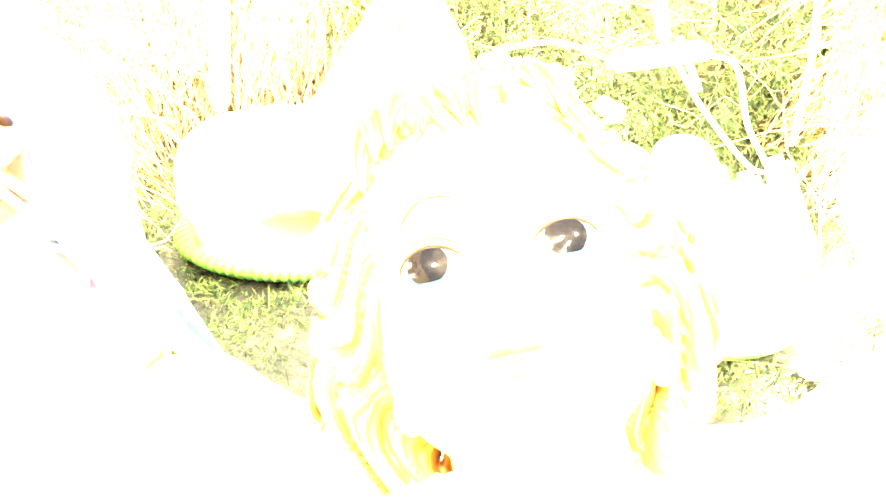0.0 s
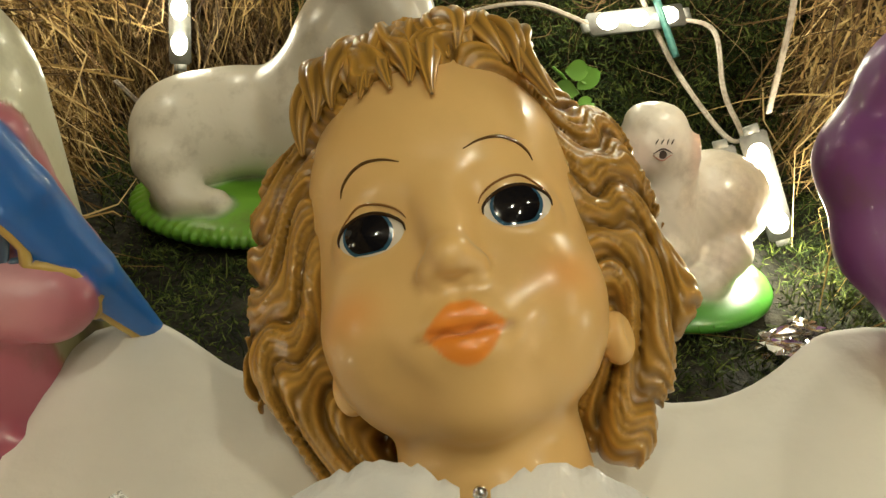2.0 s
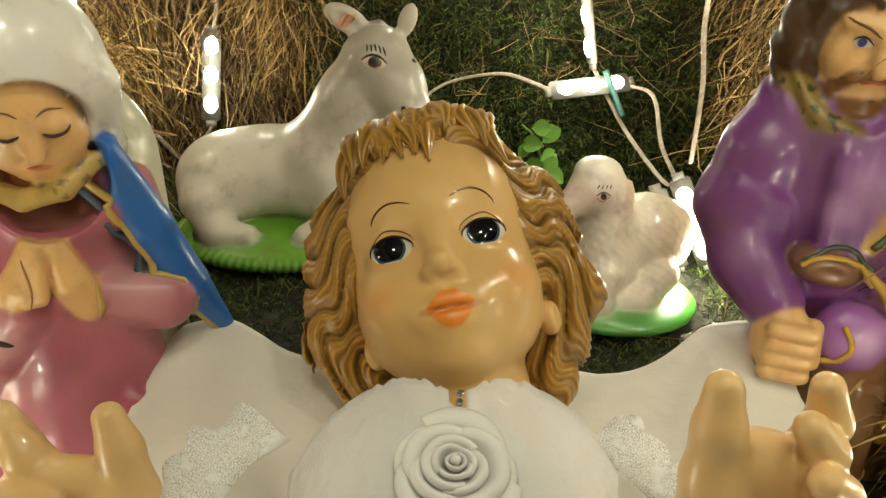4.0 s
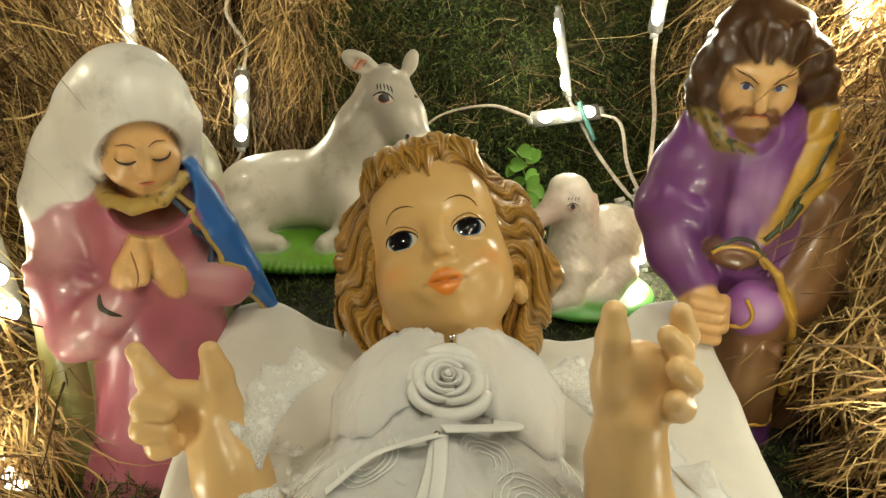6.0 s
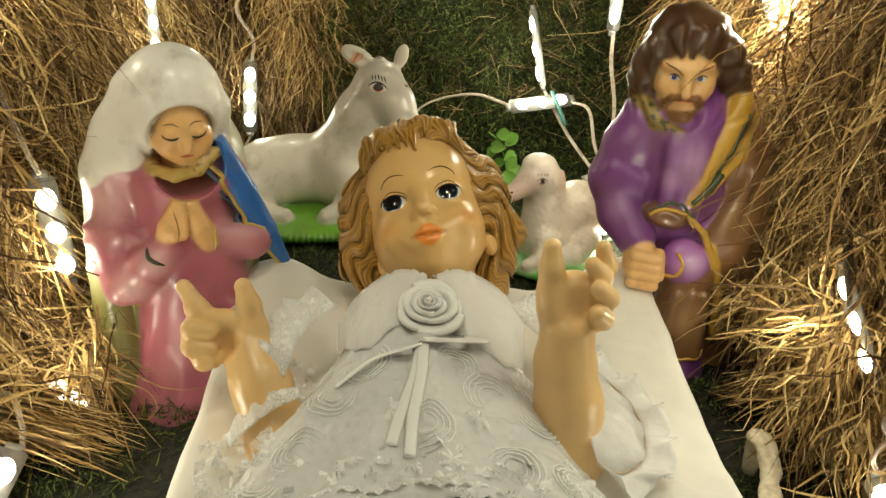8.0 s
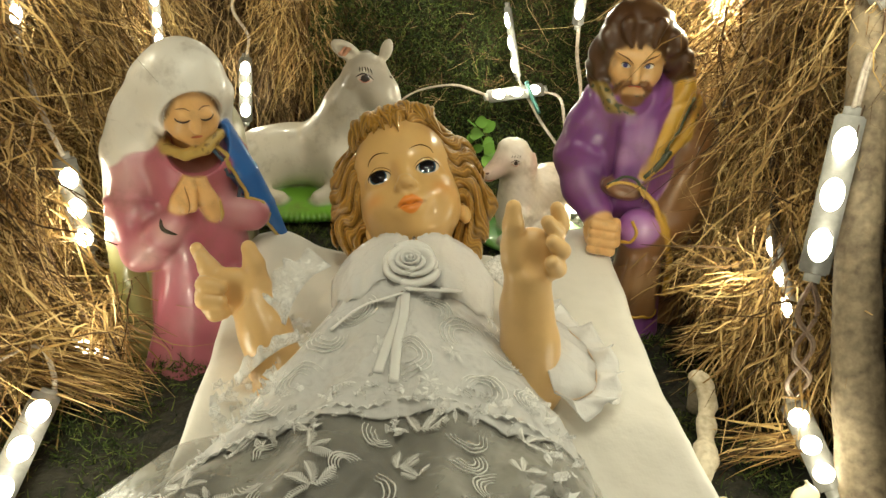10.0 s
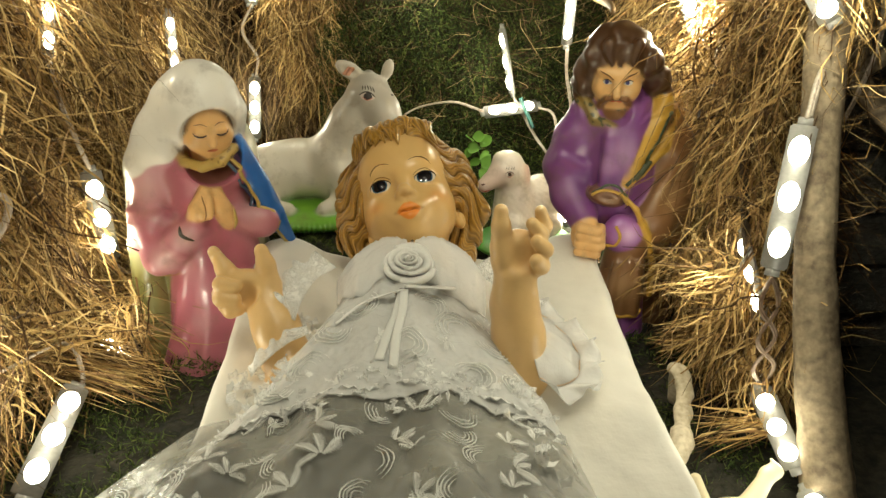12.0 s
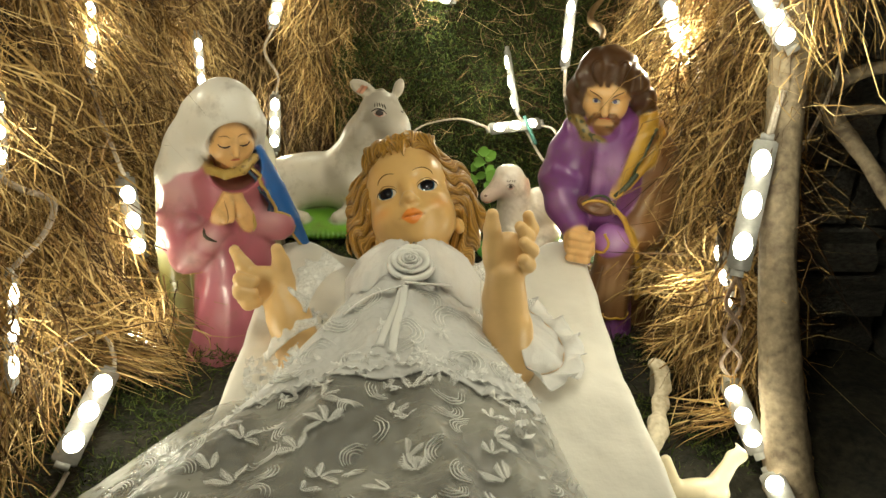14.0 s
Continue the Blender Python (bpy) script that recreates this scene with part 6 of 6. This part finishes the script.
def sheep():
    WOOL, PINKE, GREEN = (0.68, 0.61, 0.52), (0.62, 0.40, 0.31), (0.06, 0.26, 0.03)
    g = Form(0.008, 0.002)
    g.add(ball((0.133, 0.375, 0.099), (0.0195, 0.018, 0.019)), WOOL)
    g.add(cone((0.124, 0.370, 0.096), (0.106, 0.363, 0.085), 0.0135, 0.0085), (0.64, 0.50, 0.42), 0.006)
    g.add(ball((0.132, 0.377, 0.111), (0.016, 0.015, 0.009)), WOOL, 0.004)
    g.add(ball((0.1505, 0.370, 0.091), (0.0060, 0.0050, 0.0155), (0, 8, 0)), PINKE, 0.002)
    g.add(cone((0.140, 0.380, 0.088), (0.143, 0.374, 0.035), 0.019, 0.027), WOOL)
    g.add(ball((0.178, 0.394, 0.052), (0.036, 0.030, 0.033)), WOOL)
    g.chain([(0.140, 0.352, 0.040), (0.136, 0.343, 0.022), (0.122, 0.338, 0.019)], [0.011, 0.009, 0.007], WOOL, 0.006)
    g.chain([(0.185, 0.365, 0.035), (0.168, 0.350, 0.022), (0.155, 0.347, 0.019)], [0.013, 0.010, 0.008], WOOL, 0.006)
    g.add(ball((0.155, 0.370, 0.012), (0.060, 0.050, 0.011)), GREEN, 0.002)

    def curls(p):
        m = np.clip((p[:, 2] - 0.022) / 0.006, 0, 1) * np.clip((p[:, 0] - 0.122) / 0.01, 0, 1)
        return 0.0005 * m * np.sin(p[:, 0] * 700) * np.sin(p[:, 1] * 700) * np.sin(p[:, 2] * 700)
    g.relief = curls
    pile = Pile()
    v, f = g.skin((0.088, 0.31, -0.002), (0.222, 0.435, 0.128), 0.0016)
    col = g.colour(v)
    n = np.array([noise.noise(Vector(p) * 40) for p in v])[:, None]
    back = np.clip((v[:, 0:1] - 0.16) / 0.03, 0, 1) * np.clip((v[:, 2:3] - 0.03) / 0.02, 0, 1) * 0.3
    col = col * (1 - back) + np.array((0.45, 0.30, 0.13)) * back
    pile.add(v, f, col)
    e = np.array((0.1325, 0.3585, 0.0995))
    g.spot(pile, e, (1, 0, 0), (0, 0, 1), 0.0042, 0.0024, (0.66, 0.58, 0.5), 0.0002, 3, 16)
    g.spot(pile, e, (1, 0, 0), (0, 0, 1), 0.0022, 0.0022, (0.03, 0.02, 0.015), 0.0004, 2, 12)
    g.stroke(pile, [e + (-0.005, 0, 0.0004), e + (0, 0, 0.0030), e + (0.005, 0, 0.0006)], 0.0005, (0.05, 0.03, 0.02))
    g.stroke(pile, [e + (-0.005, 0, -0.0004), e + (0, 0, -0.0028), e + (0.005, 0, 0)], 0.0004, (0.5, 0.2, 0.14))
    for k in range(4):
        b = e + np.array((-0.004 + 0.0028 * k, 0, 0.0050))
        g.stroke(pile, [b, b + (0.0006, 0, 0.0015), b + (0.0014, 0, 0.0030)], 0.0004, (0.05, 0.035, 0.02))
    g.spot(pile, (0.1035, 0.356, 0.0885), (1, 0, 0), (0, 0, 1), 0.0022, 0.0013, (0.12, 0.05, 0.04), 0.0002, 2, 12)
    g.stroke(pile, [(0.100, 0.357, 0.0815), (0.106, 0.355, 0.0800), (0.112, 0.356, 0.0815)], 0.0005, (0.4, 0.08, 0.05))
    ob = pile.object("sheep_statue", PLASTER)
    return tagged(ob, "painted plaster sheep lying on a green base", "statue")


kneeling_woman()
bearded_man()
donkey()
sheep()

# crumpled foil behind the pillow and the leafy sprig on the moss
bm = bmesh.new()
bmesh.ops.create_icosphere(bm, subdivisions=4, radius=1.0)
for vtx in bm.verts:
    vtx.co += noise.noise_vector(vtx.co * 2.2) * 0.5 + noise.noise_vector(vtx.co * 6) * 0.2
bmesh.ops.transform(bm, matrix=Matrix.Translation((0.208, 0.306, 0.014)) @ Matrix.Diagonal((0.02, 0.012, 0.012, 1)), verts=bm.verts)
me = bpy.data.meshes.new("foil_scrap")
bm.to_mesh(me)
bm.free()
me.materials.append(SILVER)
tagged(new("foil_scrap", me), "crumpled silver foil scrap on the moss", "foil")

plant = empty("leafy_sprig", (0.11, 0.52, 0.03))


def seat(ob, at):
    ob.matrix_parent_inverse = Matrix.Translation((-at[0], -at[1], -at[2]))
    return ob


v, f = tube(smooth_line([(0.125, 0.53, 0.0), (0.12, 0.525, 0.05), (0.108, 0.515, 0.085), (0.095, 0.505, 0.1)]), 0.001, 6)
seat(mesh_object("stem", v, f, LEAF, parent=plant), (0.11, 0.52, 0.03))
rl = random.Random(5)
for k in range(13):
    c = np.array((0.11 + rl.uniform(-0.022, 0.02), 0.508 + rl.uniform(-0.01, 0.01), 0.075 + rl.uniform(-0.02, 0.026)))
    way = np.array((rl.uniform(-1, 1), rl.uniform(-0.7, 0.1), rl.uniform(-1, 0.2)))
    way /= np.linalg.norm(way)
    side = np.cross(way, (0.1, -1, 0.4))
    side /= np.linalg.norm(side)
    up = np.cross(side, way)
    v, f = [], []
    ln, wd = rl.uniform(0.014, 0.022), rl.uniform(0.005, 0.008)
    for i in range(8):
        s = i / 7
        w = wd * math.sin(math.pi * min(1, 0.06 + s * 0.92)) ** 0.8
        for q in (-1, 0, 1):
            v.append(c + way * ln * s + side * w * q + up * (0.0025 * abs(q) - 0.006 * s * s))
    for i in range(7):
        for q in range(2):
            a = i * 3 + q
            f.append((a, a + 1, a + 4, a + 3))
    ob = seat(mesh_object("leaf", v, f, LEAF, parent=plant), (0.11, 0.52, 0.03))
tagged(plant, "sprig of small fresh green leaves on the moss", "plant")


# ---------------------------------------------------------------- fibre and moss
def bundle(c, way, n, spread, length, fan, rng, width=(0.0007, 0.0024), wiggle=0.10, seg=5, sag=0.1):
    roots = np.array(c) + rng.normal(0, 1, (n, 3)) * np.array(spread)
    ways = np.array(way, float) + rng.normal(0, fan, (n, 3))
    return strands(roots, ways, length * rng.uniform(0.45, 1.15, n), wiggle, rng.uniform(*width, n), seg, sag, int(rng.integers(1e9)))


rng = np.random.default_rng(3)
chunks = []
for k in range(230):
    y, z = rng.uniform(-0.42, 0.70), rng.uniform(0.03, 0.60)
    x = -0.292 + 0.012 * rng.random() - 0.01 * z
    chunks.append(bundle((x, y, z), (0.12 + 0.1 * rng.random(), rng.normal(0, 0.5), -1), int(rng.integers(60, 150)), (0.008, 0.016, 0.016), rng.uniform(0.07, 0.14), 0.26, rng, wiggle=0.2))
for k in range(60):
    y, z = rng.uniform(-0.3, 0.6), rng.uniform(0.05, 0.4)
    chunks.append(bundle((-0.272, y, z), (rng.uniform(0, 0.3), rng.choice((-1, 1)) * rng.uniform(0.5, 1), rng.uniform(-0.7, 0.5)), 40, (0.005, 0.012, 0.012), rng.uniform(0.06, 0.11), 0.2, rng))
chunks.append(strands(np.c_[rng.uniform(-0.285, -0.262, 3500), rng.uniform(-0.35, 0.65, 3500), rng.uniform(0.02, 0.5, 3500)], rng.normal(0, 1, (3500, 3)) * (0.3, 1, 1), rng.uniform(0.03, 0.09, 3500), 0.35, rng.uniform(0.0004, 0.0009, 3500), 6, 0.1, 5))
stuff("coconut_fibre", chunks, COIR, "golden brown coconut fibre hanging on the grotto side", "fibre")

chunks = []
for k in range(26):
    c = (rng.uniform(-0.29, -0.225), rng.uniform(0.10, 0.36), rng.uniform(0.01, 0.055))
    chunks.append(bundle(c, (rng.uniform(0.1, 1), rng.uniform(-0.9, 0.2), rng.uniform(-0.2, 0.25)), 70, (0.008, 0.012, 0.007), rng.uniform(0.05, 0.085), 0.16, rng, wiggle=0.14))
chunks.append(bundle((-0.262, 0.105, 0.035), (1, -0.25, 0.0), 240, (0.004, 0.012, 0.007), 0.085, 0.05, rng, wiggle=0.04))
stuff("coconut_fibre", chunks, COIR, "loose tufts of golden coconut fibre at the foot of the grotto side", "fibre")

# back: a hanging beard of fibre between the side and the moss
chunks = []
for k in range(90):
    x, z = rng.uniform(-0.30, -0.07), rng.uniform(0.08, 0.5)
    chunks.append(bundle((x, 0.665 - 0.02 * rng.random(), z), (rng.normal(0, 0.35), -0.15, -1), 90, (0.014, 0.008, 0.014), rng.uniform(0.07, 0.13), 0.22, rng, wiggle=0.2))
stuff("coconut_fibre", chunks, COIR_DARK, "dark brown coconut fibre hanging on the grotto back", "fibre")
chunks = []
for k in range(22):
    chunks.append(bundle((rng.uniform(-0.15, -0.095), 0.63 + 0.01 * rng.normal(), rng.uniform(0.14, 0.36)), (rng.normal(0, 0.5), -0.2, -1), 110, (0.012, 0.008, 0.02), rng.uniform(0.06, 0.1), 0.3, rng, wiggle=0.25))
stuff("coconut_fibre", chunks, COIR, "ragged golden coconut fibre bunch on the grotto back", "fibre")

# right side: fibre behind and beside the man, along the post
chunks = []
for k in range(140):
    y, z = rng.uniform(0.06, 0.62), rng.uniform(0.04, 0.5)
    x = 0.300 + 0.015 * rng.random() + 0.02 * (y > 0.3)
    chunks.append(bundle((x, y, z), (-0.12, rng.normal(0, 0.5), -1), 90, (0.010, 0.016, 0.016), rng.uniform(0.06, 0.12), 0.3, rng, wiggle=0.26))
chunks.append(strands(np.c_[rng.uniform(0.290, 0.318, 2200), rng.uniform(0.05, 0.4, 2200), rng.uniform(0.02, 0.38, 2200)], rng.normal(0, 1, (2200, 3)) * (0.5, 1, 1), rng.uniform(0.03, 0.08, 2200), 0.4, rng.uniform(0.0004, 0.0009, 2200), 6, 0.1, 9))
stuff("coconut_fibre", chunks, COIR, "brown coconut fibre along the wooden post", "fibre")
chunks = []
for k in range(16):
    chunks.append(bundle((rng.uniform(0.262, 0.30), rng.uniform(0.03, 0.2), rng.uniform(0.05, 0.12)), (rng.uniform(-0.6, 0.2), rng.uniform(-0.9, 0.1), rng.uniform(-0.7, 0.1)), 60, (0.006, 0.012, 0.010), rng.uniform(0.04, 0.07), 0.2, rng, wiggle=0.14))
for dz in (0.0, -0.018):
    chunks.append(bundle((0.292, 0.135 - dz, 0.034 + dz), (-1, -0.25, 0.08), 170, (0.004, 0.006, 0.003), 0.05, 0.05, rng, wiggle=0.03))
chunks.append(bundle((0.272, 0.075, 0.10), (-0.1, -0.35, -0.9), 120, (0.004, 0.008, 0.006), 0.065, 0.08, rng, wiggle=0.05))
chunks.append(bundle((0.262, -0.01, 0.045), (-0.5, 0.3, -0.3), 50, (0.003, 0.006, 0.004), 0.05, 0.12, rng, wiggle=0.05))
stuff("coconut_fibre", chunks, COIR, "stiff golden tufts of coconut fibre beside the post", "fibre")
# a closing mat behind the right fibre
relief_sheet("fibre_mat", (0.345, 0.255, -0.01), (0, 0.445, 0), (0, 0, 0.63), 50, 40, 0.012, 18, BACKING, "matted brown fibre panel behind the post", "wall", 12)

# moss on the back wall and over the soil
def moss_patch(name, count, place, label, size=(0.004, 0.011), seed=1, fan=0.9):
    r = np.random.default_rng(seed)
    roots, normal = place(r, count)
    ways = normal + r.normal(0, fan, (count, 3))
    chunks = [strands(roots, ways, r.uniform(*size, count), 0.35, r.uniform(0.0007, 0.0018, count), 2, 0.2, seed)]
    return stuff(name, chunks, MOSS, label, "moss")


def on_back(r, n):
    x = r.uniform(-0.10, 0.33, n)
    z = r.uniform(-0.0, 0.45, n)
    lump = np.array([noise.noise(Vector((a * 16, b * 16, 0.3))) for a, b in zip(x, z)])
    y = 0.625 - 0.045 * np.clip(lump + 0.2, -0.3, 1) - 0.045 * np.clip((0.14 - z) / 0.14, 0, 1)
    return np.c_[x, y, z], np.array((0, -0.9, 0.2))


moss_patch("moss", 80000, on_back, "dark green moss covering the back of the grotto", (0.003, 0.009), 2)


def on_soil(r, n):
    x, y = r.uniform(-0.31, 0.33, n), r.uniform(-0.12, 0.60, n)
    keepers = ~((x > -0.1) & (x < 0.17) & (y < 0.2))
    x, y = x[keepers], y[keepers]
    lump = np.array([noise.noise(Vector((a * 22, b * 22, 1.3))) for a, b in zip(x, y)])
    z = 0.002 + 0.018 * np.clip(lump, 0, 1)
    m = r.random(len(x)) < np.clip(0.55 + lump, 0.1, 1)
    return np.c_[x, y, z][m][:n], np.array((0, -0.25, 0.9))


rr = np.random.default_rng(7)
roots, nrm = on_soil(rr, 120000)
chunks = [strands(roots, nrm + rr.normal(0, 0.8, roots.shape), rr.uniform(0.003, 0.0075, len(roots)), 0.5, rr.uniform(0.0006, 0.0014, len(roots)), 2, 0.2, 8)]
stuff("moss", chunks, MOSS, "dark green moss scattered over the soil", "moss")
rr = np.random.default_rng(17)
n = 900
roots = np.c_[rr.uniform(-0.08, 0.32, n), rr.uniform(0.585, 0.61, n), rr.uniform(0.05, 0.45, n)]
stuff("dry_stalk", [strands(roots, rr.normal(0, 1, (n, 3)) * (1, 0.35, 0.8), rr.uniform(0.02, 0.07, n), 0.4, rr.uniform(0.0005, 0.001, n), 6, 0.15, 3)], COIR_DARK, "thin dry stalks tangled in the moss", "stalk")
# one long loose fibre curling beside the woman
v, f = tube(smooth_line([(-0.235, 0.13, 0.05), (-0.19, 0.115, 0.052), (-0.165, 0.105, 0.05), (-0.158, 0.1, 0.04), (-0.165, 0.1, 0.03)], 10), 0.0004, 5)
tagged(mesh_object("loose_fibre", v, f, COIR), "single loose curling fibre beside the statue", "fibre")
